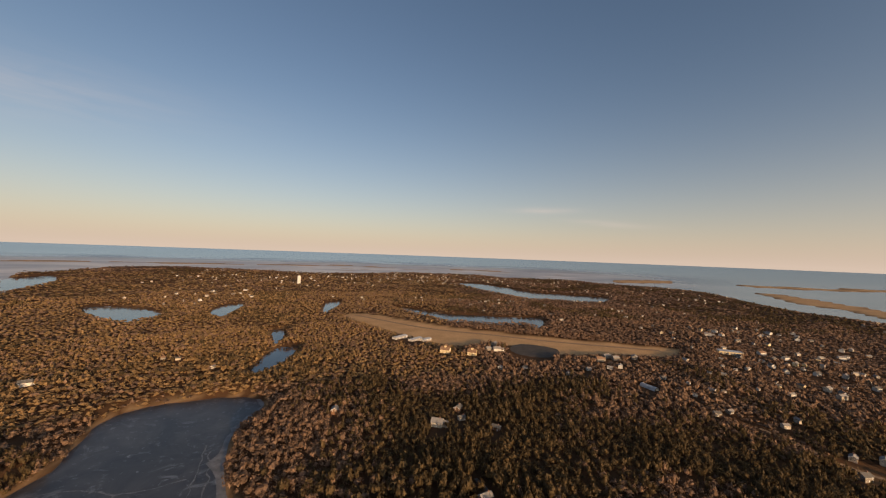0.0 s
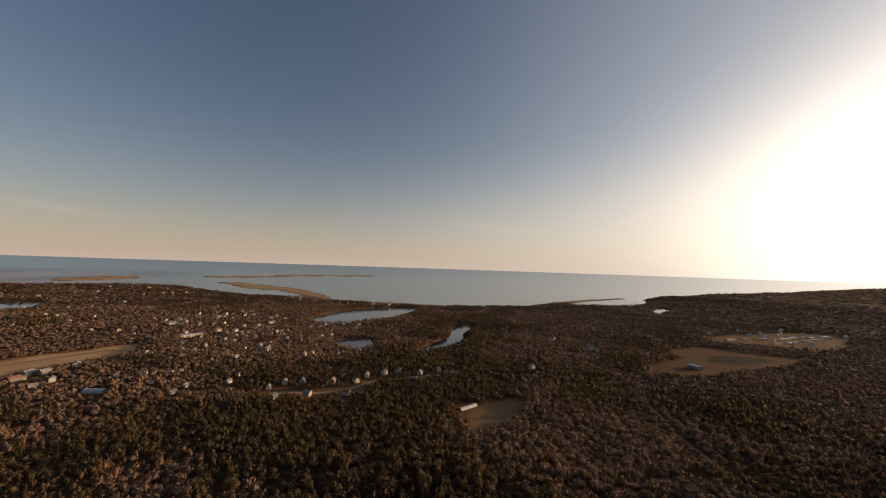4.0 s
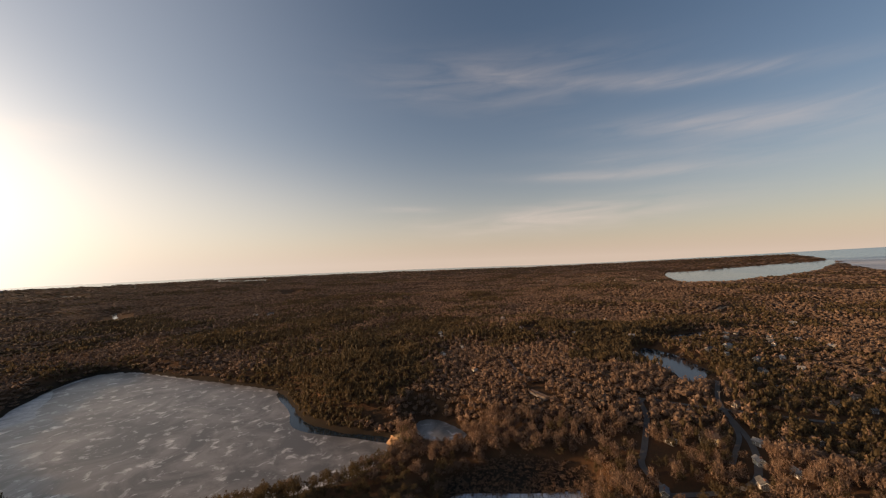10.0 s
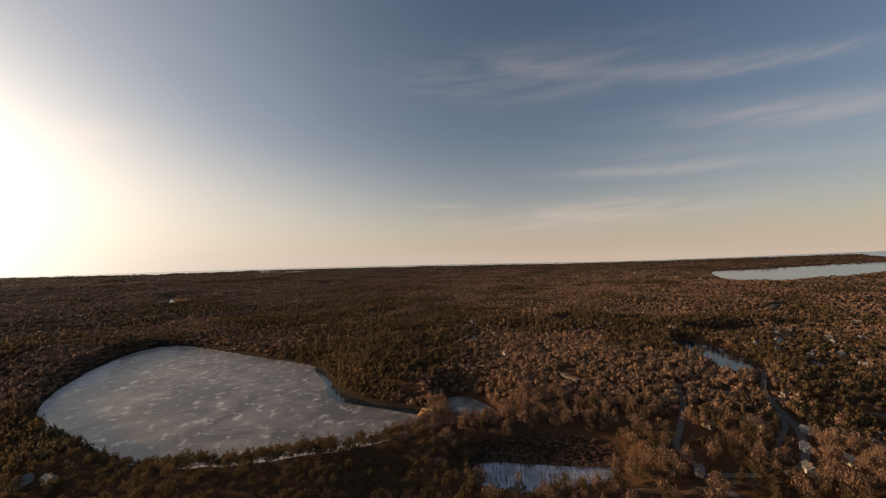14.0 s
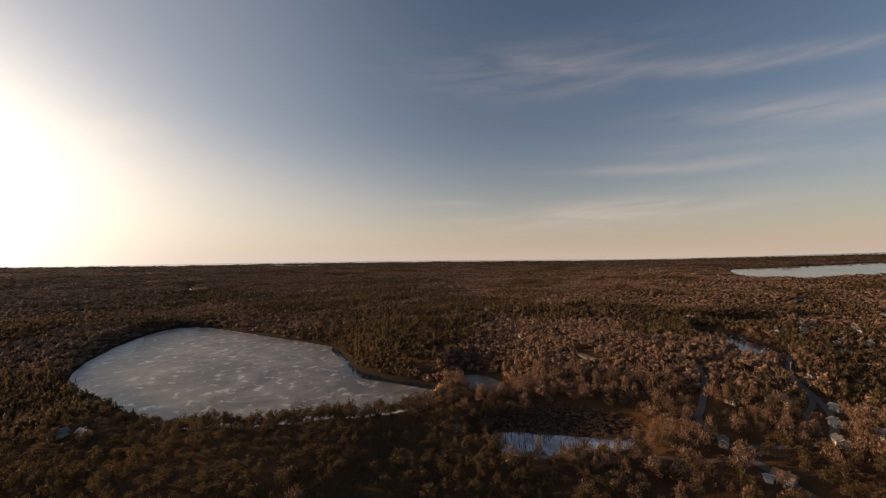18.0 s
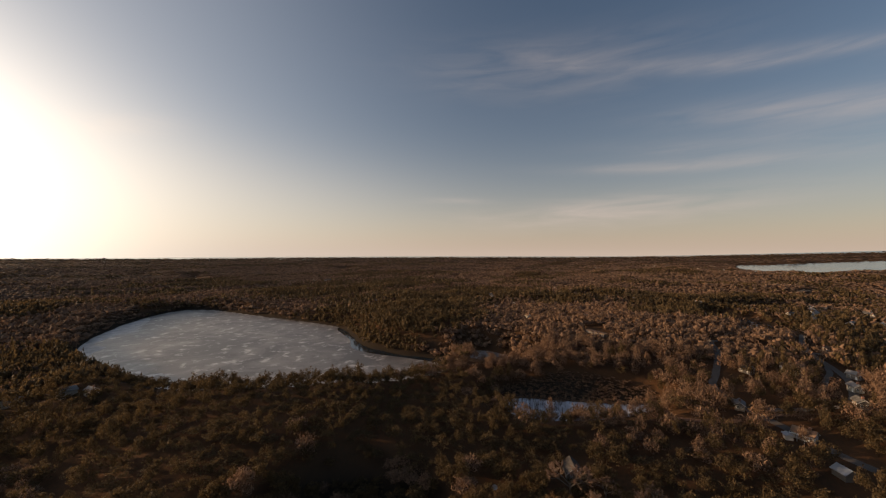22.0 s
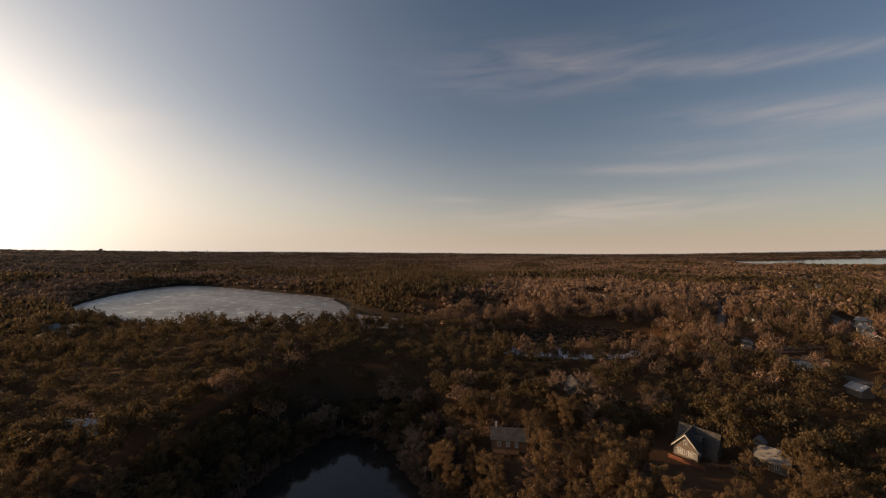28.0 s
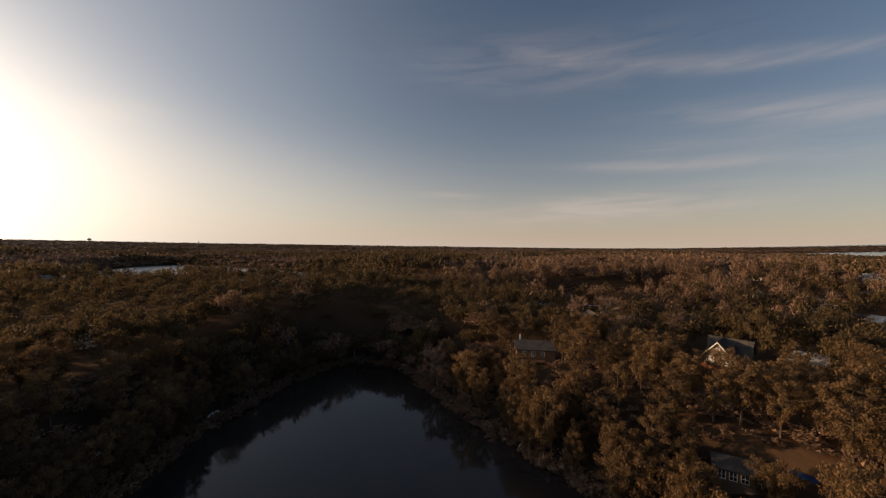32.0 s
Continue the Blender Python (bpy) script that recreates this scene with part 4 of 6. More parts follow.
for group, rows in (("houses along the lane", LANE), ("houses by the airfield", AIRSIDE), ("village houses", STREET), ("houses on the far rise", HILLTOP)):
    for x, y, w, tone in rows:
        if rows is HILLTOP:
            w = w * 0.55
        if rows is AIRSIDE and tone == "white":
            w = w * 0.8
        if rows is STREET:
            w, tone = w * 1.08, "pale" if tone == "white" and x < 620 else tone
        if rows is LANE and x > -500:
            w, tone = w * 0.78, "pale" if tone == "white" else tone
        roof = pick.choice([M_ROOF, M_ROOF, M_ROOF_PALE, M_ROOF_BROWN, M_ROOF_PALE])
        made = house(x, y, w, tone, pick.choice([0, 90, 30, -30, 60, 15]) + pick.uniform(-8, 8), roof=roof, detail=math.hypot(x, y) < 700, group=group, wing=w > 10.5, open_front=rows is not LANE or x < -500, h=3.3 if rows is LANE and x > -500 else None)
        if w < (12 if rows is STREET else 9) and math.hypot(x, y) < 700:
            (LANE_MADE if rows is LANE else STREET_MADE).append(made)

# more houses of the village and along the lanes, each like one of those above
spare = random.Random(17)
for group, like, count, (x0, x1), (y0, y1), big in (
        ("village houses", STREET_MADE, 32, (330, 640), (420, 760), 0.9), ("village houses", STREET_MADE, 62, (600, 1000), (480, 1060), 1.0),
        ("houses along the lane", LANE_MADE, 16, (-640, -400), (60, 330), 1.0), ("houses along the lane", LANE_MADE, 26, (-980, -480), (-60, 260), 1.2), ("houses along the lane", LANE_MADE, 10, (-900, -420), (-420, -120), 1.0)):
    for _ in range(count):
        x, y = spare.uniform(x0, x1), spare.uniform(y0, y1)
        px, py = np.array([x]), np.array([y])
        if any(p.dist(px, py)[0] < 14 for p in PONDS + FIELDS) or road_dist(px, py)[0] < 7 or any(math.hypot(x - c[0], y - c[1]) < c[2] + 7 for c in CLEAR):
            continue
        copy_thing(spare.choice(like), pose(x, y, ground_at(x, y), 0, 0, spare.uniform(0, 360)) @ Matrix.Scale(big * spare.uniform(0.85, 1.1), 4))
        r = math.hypot(x, y)
        CLEAR.extend([(x, y, 6 * big), (x * (1 - 9 / r), y * (1 - 9 / r), 5), (x * (1 - 17 / r), y * (1 - 17 / r), 4)] + [(x * (1 - b / r), y * (1 - b / r), 4) for b in (25, 33) if x > 300] + [(x + 0.515 * k, y - 0.857 * k, 5) for k in (10, 20, 30) if x > 300])

# houses with a look of their own
house(-330, 23, 11, "cream", 100, d=7, open_front=False, roof=M_ROOF_BROWN, label="cream house with many dormers and brown roof", wing=True)
house(8, 416, 12.5, "pale", -15, d=10, h=5, roof=M_ROOF_PALE, label="large pale house with grey roof in a clearing", wing=True)
for x, y, w in ((30, 704, 18), (80, 694, 16)):
    h0 = house(x, y, w, "cream", -20, d=12, h=6.5, rise=5, roof=M_ROOF_BROWN, label="big cream house with a roof turret by the airfield", group="cream houses")
    part("turret_wall", box(bmesh.new(), -2, 2, -2, 2, 8, 13.5), M_CREAM, h0)
    bm = bmesh.new()
    tip = bm.verts.new((0, 0, 16))
    rim = [bm.verts.new(c) for c in ((-2.4, -2.4, 13.5), (2.4, -2.4, 13.5), (2.4, 2.4, 13.5), (-2.4, 2.4, 13.5))]
    for k in range(4):
        bm.faces.new((rim[k], rim[(k + 1) % 4], tip))
    bm.faces.new(rim[::-1])
    part("turret_roof", bm, M_ROOF_BROWN, h0)

# the houses round the near pond
a0 = house(-128.5, -15.5, 8.6, "old", 170, d=5.8, open_front=False, h=3.2, rise=3.4, roof=M_ROOF_OLD, chimney=False, label="grey shingle house, white gable trim and red deck", group="houses by the pond")
for k in range(4):
    window(a0, -4.3, -2.0 + k * 1.33, 0.7, -90, 0.95)
window(a0, -4.3, 0, 3.7, -90, 0.75)
part("cross_wall", gable_walls(9.4, 5.0, 3.4, 3.2), M_SHINGLE_OLD, a0, at=pose(2.4, -1.5, 0, 0, 0, 90))
part("cross_roof", gable_roof(9.4, 5.0, 3.4, 3.2, 0.35, 0.18), M_ROOF_OLD, a0, at=pose(2.4, -1.5, 0, 0, 0, 90))
part("dormer", gable_walls(1.8, 2.2, 4.8, 0.9), M_SHINGLE_OLD, a0, at=pose(-0.6, -1.9, 0, 0, 0, 90))
part("dormer_roof", gable_roof(1.8, 2.2, 4.8, 0.9, 0.25, 0.15), M_ROOF_OLD, a0, at=pose(-0.6, -1.9, 0, 0, 0, 90))
deck = part("deck", box(bmesh.new(), -7.6, -4.35, -5.4, 3.2, -0.9, -0.65), M_DECK, a0, "red-brown wooden deck", pose(0, 0, 0.7))
for k in range(8):
    part("rail_post", box(bmesh.new(), -7.6, -7.48, -5.4 + k * 1.21, -5.28 + k * 1.21, -1.8, 0.35), M_DECK, deck)
part("handrail", box(bmesh.new(), -7.66, -7.46, -5.4, 3.2, 0.35, 0.47), M_DECK, deck)
for k in range(5):
    part("rail_slat", box(bmesh.new(), -7.55, -7.51, -5.4, 3.2, -0.5 + k * 0.17, -0.39 + k * 0.17), M_DECK, deck)
CLEAR.extend([(-117 + k * 5, -9 + k * 2, 6) for k in range(3)] + [(-119, -18, 6), (-111, -17, 6), (-103, -15, 5)] + [(-125, 1.5, 4.5), (-117, 1, 4.5), (-109, 0, 4)] + [(-122 + 3.6 * k, -22 - 5.5 * k, 4.2) for k in range(6)])
b0 = house(-134, 2, 6.4, "old", 82, d=5.4, open_front=False, h=3.0, rise=2.0, roof=M_ROOF_PALE, detail=0, chimney=False, label="weathered two storey house with a low grey roof", group="houses by the pond")
for k in range(2):
    window(b0, -1.0 + k * 1.9, -2.7, 0.9, 0, 0.9)
part("gable_wall", gable_walls(2.6, 2.4, 5.2, 1.2), M_SHINGLE_OLD, b0, at=pose(-2.9, 1.6, 0, 0, 0, 90))
part("gable_roof", gable_roof(2.6, 2.4, 5.2, 1.2, 0.25, 0.15), M_ROOF_PALE, b0, at=pose(-2.9, 1.6, 0, 0, 0, 90))
part("porch", box(box(bmesh.new(), -4, 2, -4.6, -2.85, -0.6, -0.35), -4, -3.8, -4.6, -4.4, -1.5, 0.6), M_BROWN, b0, "brown wooden porch")
c0 = house(-98, -56, 10, "brown", 122, d=7.2, h=2.9, rise=1.5, open_front=False, roof=M_ROOF_OLD, chimney=False, detail=0, label="brown timber house with a dark roof", group="houses by the pond")
for k in range(3):
    window(c0, -3.0 + k * 2.4, -3.6, 1.1, 0, 0.9)
part("skylight", box(bmesh.new(), -0.2, 0.5, -2.3, -1.5, 3.3, 3.62), M_TRIM, c0, "white skylight")
part("vent_pipe", box(bmesh.new(), -4.0, -3.6, 0.5, 0.9, 3.4, 5.9), M_TRIM, c0, "white vent pipe")
stoop = part("balcony", box(bmesh.new(), -4.6, 2.4, -5.6, -3.65, 0.1, 0.3), M_BROWN, c0, "brown wooden balcony")
for k in range(7):
    part("rail_post", box(bmesh.new(), -4.6 + k * 1.15, -4.48 + k * 1.15, -5.6, -5.48, -0.8, 1.2), M_BROWN, stoop)
for k in range(3):
    part("rail_slat", box(bmesh.new(), -4.6, 2.4, -5.57, -5.51, 0.5 + k * 0.3, 0.6 + k * 0.3), M_BROWN, stoop)
d0 = house(-76.3, -12.4, 5.8, "brown", 98, d=4, h=2.8, rise=1.0, open_front=False, roof=M_ROOF_OLD, chimney=False, detail=0, label="brown cabin with a row of four white windows", name="cabin", group="houses by the pond", lift=-0.9)
for k in range(4):
    window(d0, -2.1 + k * 1.4, -2.0, 1.15, 0, 0.95)
for k in range(7):
    part("clapboard", box(bmesh.new(), -2.9, 2.9, -2.06, -2.0, -0.9 + k * 0.28, -0.73 + k * 0.28), M_SHINGLE_OLD, d0)
house(-213, 30, 5.4, "grey", 38, d=4.8, h=2.6, rise=1.7, roof=M_ROOF_WHITE, detail=0, chimney=False, label="garage with a pale blue-white metal roof", name="garage")
house(-236, 15, 3.6, "white", 15, d=2.8, h=2.0, rise=0.5, roof=M_ROOF_WHITE, detail=0, chimney=False, label="small shed with a white metal roof", name="shed")
r0 = house(-240, 21, 8, "pale", 70, d=5.4, h=3.0, open_front=False, roof=M_ROOF_BROWN, label="pale house with an open timber porch")
for k in range(4):
    part("porch_post", box(bmesh.new(), -4 + k * 2.6, -3.8 + k * 2.6, -5.2, -5.0, -0.5, 2.8), M_TRIM, r0)
part("porch_beam", box(bmesh.new(), -4.1, 4.1, -5.2, -5.0, 2.8, 3.05), M_TRIM, r0)
house(-147, -55, 8, "old", 35, d=6, h=3.0, rise=2.4, open_front=False, roof=M_ROOF_OLD, chimney=False, label="grey cottage with a dark roof under trees", name="cottage")
e0 = house(-19, -152, 8, "white", 155, d=5, h=3.4, rise=1.1, roof=M_ROOF_WHITE, label="white house with a pale roof and curved bay", open_front=False)
CLEAR.extend([(-18, -143, 5), (-16, -132, 4)])
bm = bmesh.new()
for lo, hi in ((0.0, 2.9), (2.9, 3.1)):
    ring = [[bm.verts.new((math.cos(math.pi * k / 10) * (2.2 + (hi - lo < 1) * 0.3), 2.45 + math.sin(math.pi * k / 10) * (1.8 + (hi - lo < 1) * 0.3), z)) for k in range(11)] for z in (lo, hi)]
    for k in range(10):
        bm.faces.new((ring[0][k], ring[0][k + 1], ring[1][k + 1], ring[1][k]))
    bm.faces.new(ring[1])
part("curved_bay", bm, M_WHITE, e0, "white curved bay")
for k in range(3):
    window(e0, -1.2 + k * 1.2, 4.25 - 0.35 * (k != 1), 1.0, 180 + (k - 1) * -28, 0.9)

for x, y, w, turn in ((-20, -316, 8, 20), (-30, -304, 7, 110), (2, -336, 9, 60)):
    house(x, y, w, "pale", turn, h=3.2, roof=M_ROOF_PALE, detail=0, label="pale house with a grey roof by the lake", group="houses by the lake", open_front=False)

CLEAR.extend([(-91, -53, 4), (-86, -51, 3), (-128, 1, 4.5), (-121, 0, 4), (-121, -16, 6.5), (-113, -15.5, 5), (-64, -10.5, 3.5)])
# sheds, hangars and other long roofs
for x, y, w in ((-66, 826, 36), (-31, 812, 34), (-8, 818, 24)):
    hg = new("hangar")
    hg.matrix_basis = pose(x, y, ground_at(x, y), 0, 0, 52)
    part("wall", gable_walls(w, 13, 4.2, 1.6), M_WHITE, hg)
    part("roof", gable_roof(w, 13, 4.2, 1.6, 0.5, 0.25), M_ROOF_WHITE, hg)
    for k in range(int(w / 11)):
        part("sliding_door", box(bmesh.new(), -w / 2 + 1 + k * 11, -w / 2 + 10 + k * 11, -6.62, -6.5, 0, 3.6), M_ROOF_PALE, hg)
    tagged(hg, "long white aircraft hangar on the grass airfield", "hangar", "hangars")
    for back in (0, 14, 28):
        CLEAR.extend([(x * (1 - back / 800) + s * 14 * 0.62, y * (1 - back / 800) + s * 14 * 0.79, 13) for s in (-1.5, 0, 1.5)])


def arched_shed(x, y, length, radius, turn, label):
    q = new("arched_shed")
    q.matrix_basis = pose(x, y, ground_at(x, y) - 0.3, 0, 0, turn)
    bm = bmesh.new()
    n, m = 14, int(length / 1.5)
    g = [[bm.verts.new((length * (i / m - 0.5), math.cos(math.pi * k / n) * (radius + 0.12 * (i % 2)), math.sin(math.pi * k / n) * (radius + 0.12 * (i % 2)))) for k in range(n + 1)] for i in range(m + 1)]
    for i in range(m):
        for k in range(n):
            bm.faces.new((g[i][k], g[i + 1][k], g[i + 1][k + 1], g[i][k + 1]))
    part("shell", bm, M_ROOF_WHITE, q)
    for s in (-1, 1):
        bm = bmesh.new()
        bm.faces.new([bm.verts.new((s * (length / 2 - 0.3), math.cos(math.pi * k / n) * radius, math.sin(math.pi * k / n) * radius)) for k in range(n + 1)])
        bmesh.ops.solidify(bm, geom=bm.faces[:], thickness=0.2)
        part("end_wall", bm, M_WHITE, q)
    CLEAR.extend([(x, y, length * 0.6), (x * (1 - 16 / math.hypot(x, y)), y * (1 - 16 / math.hypot(x, y)), length * 0.5), (x * (1 - 32 / math.hypot(x, y)), y * (1 - 32 / math.hypot(x, y)), length * 0.4)])
    return tagged(q, label, "shed")


arched_shed(322, 536, 24, 5, 112, "white arched metal shed among bare trees")
arched_shed(452, 86, 28, 3.2, -34, "low white arched shed beside the meadow")


def long_house(x, y, w, d, h, turn, mat, roof, label, name="long_building"):
    q = new(name)
    q.matrix_basis = pose(x, y, ground_at(x, y), 0, 0, turn)
    part("wall", box(bmesh.new(), -w / 2, w / 2, -d / 2, d / 2, -1, h), mat, q)
    part("roof", box(bmesh.new(), -w / 2 - 0.5, w / 2 + 0.5, -d / 2 - 0.5, d / 2 + 0.5, h + 0.01, h + 0.5), roof, q)
    for k in range(int(w / 6)):
        part("bay_door", box(bmesh.new(), -w / 2 + 1.5 + k * 6, -w / 2 + 5 + k * 6, -d / 2 - 0.08, -d / 2, 0, h * 0.75), M_ROOF_PALE, q)
    r = math.hypot(x, y)
    for back in ((0, 15, 30, 45) if r > 450 else (0, 6)):
        CLEAR.append((x * (1 - back / r), y * (1 - back / r), w * 0.5))
    return tagged(q, label, "building")


long_house(640, 764, 42, 20, 6, -25, M_CREAM, M_ROOF_WHITE, "long cream building with a flat white roof")
long_house(-352, -108, 22, 4.5, 2.2, 62, M_SHINGLE, M_ROOF_BROWN, "long low building with a brown roof")
long_house(799, -285, 22, 13, 6, 30, M_SHINGLE, M_TARP, "shed with a bright blue roof in a sand pit")
# dark yard beside the runway
yard = Area("dark_yard", [(164, 750), (202, 810), (270, 773), (234, 698), (178, 705)], n=3).poly
me = bpy.data.meshes.new("dark_yard")
me.from_pydata([(*p, h) for p, h in zip(yard, land(yard[:, 0], yard[:, 1])[0] + 0.5)], [], [list(range(len(yard)))])
me.materials.append(M_DARK)
tagged(new("dark_yard", me), "dark paved yard beside the runway", "yard", kind="structure")
# sheds of the far works yard
lines = random.Random(5)
for k in range(7):
    for x, y, w in ((1195 + k * 33, -515 - k * 54, 36), (1185 + k * 34, -615 - k * 38, 30)):
        long_house(x + lines.uniform(-9, 9), y + lines.uniform(-9, 9), w * lines.uniform(0.6, 1.15), 8, 3.2, -56 + lines.uniform(-6, 6), M_PALE, lines.choice([M_ROOF_PALE, M_ROOF_WHITE, M_CREAM]), "long low shed with a pale roof in a far works yard")
CLEAR.extend([(212, 762, 56), (200, 720, 48), (192, 690, 40)])

# water tower on the far rise
wt = new("water_tower")
wt.matrix_basis = pose(-690, 1960, ground_at(-690, 1960))
bm = bmesh.new()
prof = [(9.0, -3), (9.0, 38), (8.6, 40), (6.5, 42.5), (3.0, 44), (0.3, 44.5)]
rings = [[bm.verts.new((math.cos(2 * math.pi * k / 28) * r, math.sin(2 * math.pi * k / 28) * r, z)) for k in range(28)] for r, z in prof]
for a, b in zip(rings[:-1], rings[1:]):
    for k in range(28):
        bm.faces.new((a[k], a[(k + 1) % 28], b[(k + 1) % 28], b[k]))
bm.faces.new(rings[-1])
part("tank", bm, M_WHITE, wt)
part("top_rail", tube(tube(bmesh.new(), (0, 0, 44.4), (0, 0, 48), 0.3, 0.2), (0, 0, 44.2), (0, 0, 45), 1.2, 1.2, 10), M_TRIM, wt)
part("ladder", box(bmesh.new(), 9.0, 9.4, -0.4, 0.4, 0, 40), M_POLE, wt)
tagged(wt, "tall white standpipe water tower on the rise", "water tower")

# tank tower on legs and a slim tower, far off on the skyline
x, y = -426, -3575
ft = new("tank_tower")
ft.matrix_basis = pose(x, y, ground_at(x, y))
bm = bmesh.new()
prof = [(2.0, 22), (9.0, 25), (11.0, 29), (11.0, 33), (8.0, 36), (0.4, 38)]
rings = [[bm.verts.new((math.cos(2 * math.pi * k / 20) * r, math.sin(2 * math.pi * k / 20) * r, z)) for k in range(20)] for r, z in prof]
for a, b in zip(rings[:-1], rings[1:]):
    for k in range(20):
        bm.faces.new((a[k], a[(k + 1) % 20], b[(k + 1) % 20], b[k]))
bm.faces.new(rings[-1]), bm.faces.new(rings[0][::-1])
part("tank", bm, M_POLE, ft)
part("riser", tube(bmesh.new(), (0, 0, -2), (0, 0, 22.5), 1.6, 1.6, 10), M_POLE, ft)
for k in range(6):
    c, q = math.cos(k * math.pi / 3), math.sin(k * math.pi / 3)
    part("leg", tube(bmesh.new(), (11 * c, 11 * q, -2), (9 * c, 9 * q, 26), 0.6, 0.5, 6), M_POLE, ft)
tagged(ft, "dark tank tower on legs on the far skyline", "water tower")
x, y = -1058, -3441
mt = new("slim_tower")
mt.matrix_basis = pose(x, y, ground_at(x, y))
part("shaft", tube(bmesh.new(), (0, 0, -2), (0, 0, 27), 4.0, 3.2, 10), M_POLE, mt)
part("gallery", tube(bmesh.new(), (0, 0, 27), (0, 0, 29), 5.0, 5.0, 12), M_POLE, mt)
part("cap", tube(bmesh.new(), (0, 0, 29), (0, 0, 33), 3.2, 0.4, 10), M_POLE, mt)
tagged(mt, "slim tower with a gallery on the far skyline", "tower")

# utility poles with cross arms
for x, y, h in ((-150, 19, 9.5), (-236, 6, 9), (-349, -22, 10.5), (-410, 36, 10.5), (-454, 86, 10.5), (-504, 110, 10.5)):
    up = new("utility_pole")
    up.matrix_basis = pose(x, y, ground_at(x, y) - 0.3, pick.uniform(-2, 2), pick.uniform(-2, 2), pick.uniform(0, 90))
    part("pole", tube(bmesh.new(), (0, 0, 0), (0, 0, h), 0.19, 0.12, 8), M_POLE, up)
    part("cross_arm", box(bmesh.new(), -1.2, 1.2, -0.06, 0.06, h - 0.9, h - 0.75), M_POLE, up)
    for k in (-1.0, 0, 1.0):
        part("insulator", tube(bmesh.new(), (k, 0, h - 0.75), (k, 0, h - 0.5), 0.06, 0.04, 6), M_TRIM, up)
    tagged(up, "weathered wooden utility pole with a cross arm", "pole", "utility poles")
    CLEAR.append((x, y, 5))

# small boats and other things on the pond's shore


def dinghy(x, y, z, turn, label, keel_up=True):
    q = new("dinghy")
    q.matrix_basis = pose(x, y, z, 180 if keel_up else 0, 0, turn)
    bm = bmesh.new()
    rows = []
    for i in range(9):
        u = i / 8
        half = 0.75 * math.sin(math.pi * (0.12 + 0.8 * u)) ** 0.7
        rows.append([bm.verts.new((u * 3.6 - 1.8, half * math.sin(a), -0.42 * math.cos(a) * (0.6 + 0.4 * half) + 0.05 * u)) for a in np.linspace(-1.35, 1.35, 9)])
    for a, b in zip(rows[:-1], rows[1:]):
        for k in range(8):
            bm.faces.new((a[k], a[k + 1], b[k + 1], b[k]))
    bmesh.ops.solidify(bm, geom=bm.faces[:], thickness=0.05)
    part("hull", bm, M_BOAT, q)
    for u in (-0.7, 0.5):
        part("thwart", box(bmesh.new(), u - 0.12, u + 0.12, -0.6, 0.6, -0.08, -0.04), M_BROWN, q)
    CLEAR.append((x, y, 4))
    return tagged(q, label, "boat", "dinghies")


dinghy(-36.5, -108.5, ground_at(-36.5, -108.5) + 0.4, 35, "white dinghy turned over on the pond's shore")
dinghy(-15, -100, ground_at(-15, -100) + 0.4, 60, "white dinghy turned over under the pines")
dinghy(-91.7, -100.5, ground_at(-91.7, -100.5) + 0.4, 110, "white dinghy turned over at the water's edge")
st = new("dead_trunk")
st.matrix_basis = pose(-84.5, -117.5, -6.4, 2, 3, 0)
part("trunk", tube(tube(bmesh.new(), (0, 0, 0), (0.1, 0, 5.2), 0.3, 0.16, 8), (0.05, 0, 3.2), (0.8, 0.3, 4.4), 0.09, 0.04, 5), M_POLE, st)
tagged(st, "pale dead tree trunk standing in the pond", "dead tree")
# crumpled blue sheet beside the cabin
bm = bmesh.new()
g = [[bm.verts.new((i * 0.5, k * 0.5, 0.5 + 0.45 * noise.noise(Vector((i * 0.4, k * 0.4, 2))) + 0.5 * math.sin(math.pi * i / 12) * math.sin(math.pi * k / 8))) for k in range(9)] for i in range(13)]
for i in range(12):
    for k in range(8):
        bm.faces.new((g[i][k], g[i + 1][k], g[i + 1][k + 1], g[i][k + 1]))
bmesh.ops.solidify(bm, geom=bm.faces[:], thickness=0.04)
tp = shared("tarp", bm, M_TARP)
tagged(new("tarp", tp), "crumpled blue tarpaulin on the ground beside the cabin", "tarp").matrix_basis = pose(-76.6, -6.6, ground_at(-76.8, -4) - 0.2, 0, 0, 60) @ Matrix.Scale(0.5, 4)
CLEAR.extend([(-76, -5, 2.5), (-71, -6, 2), (-70, -11, 3)])
# satellite dish on a post
sd = new("satellite_dish")
sd.matrix_basis = pose(-116, -73, ground_at(-116, -73), 0, 0, 40)
part("post", tube(bmesh.new(), (0, 0, 0), (0, 0, 3.2), 0.07, 0.06, 8), M_POLE, sd)
bm = bmesh.new()
rr = [[bm.verts.new((0.15 + 0.35 * (r / 1.1) ** 2, math.cos(2 * math.pi * k / 20) * r, 3.2 + math.sin(2 * math.pi * k / 20) * r)) for k in range(20)] for r in (0.05, 0.4, 0.8, 1.1)]
for a, b in zip(rr[:-1], rr[1:]):
    for k in range(20):
        bm.faces.new((a[k], a[(k + 1) % 20], b[(k + 1) % 20], b[k]))
part("bowl", bm, M_BOAT, sd)
tagged(sd, "white satellite dish on a metal post", "satellite dish")
CLEAR.append((-116, -73, 5))

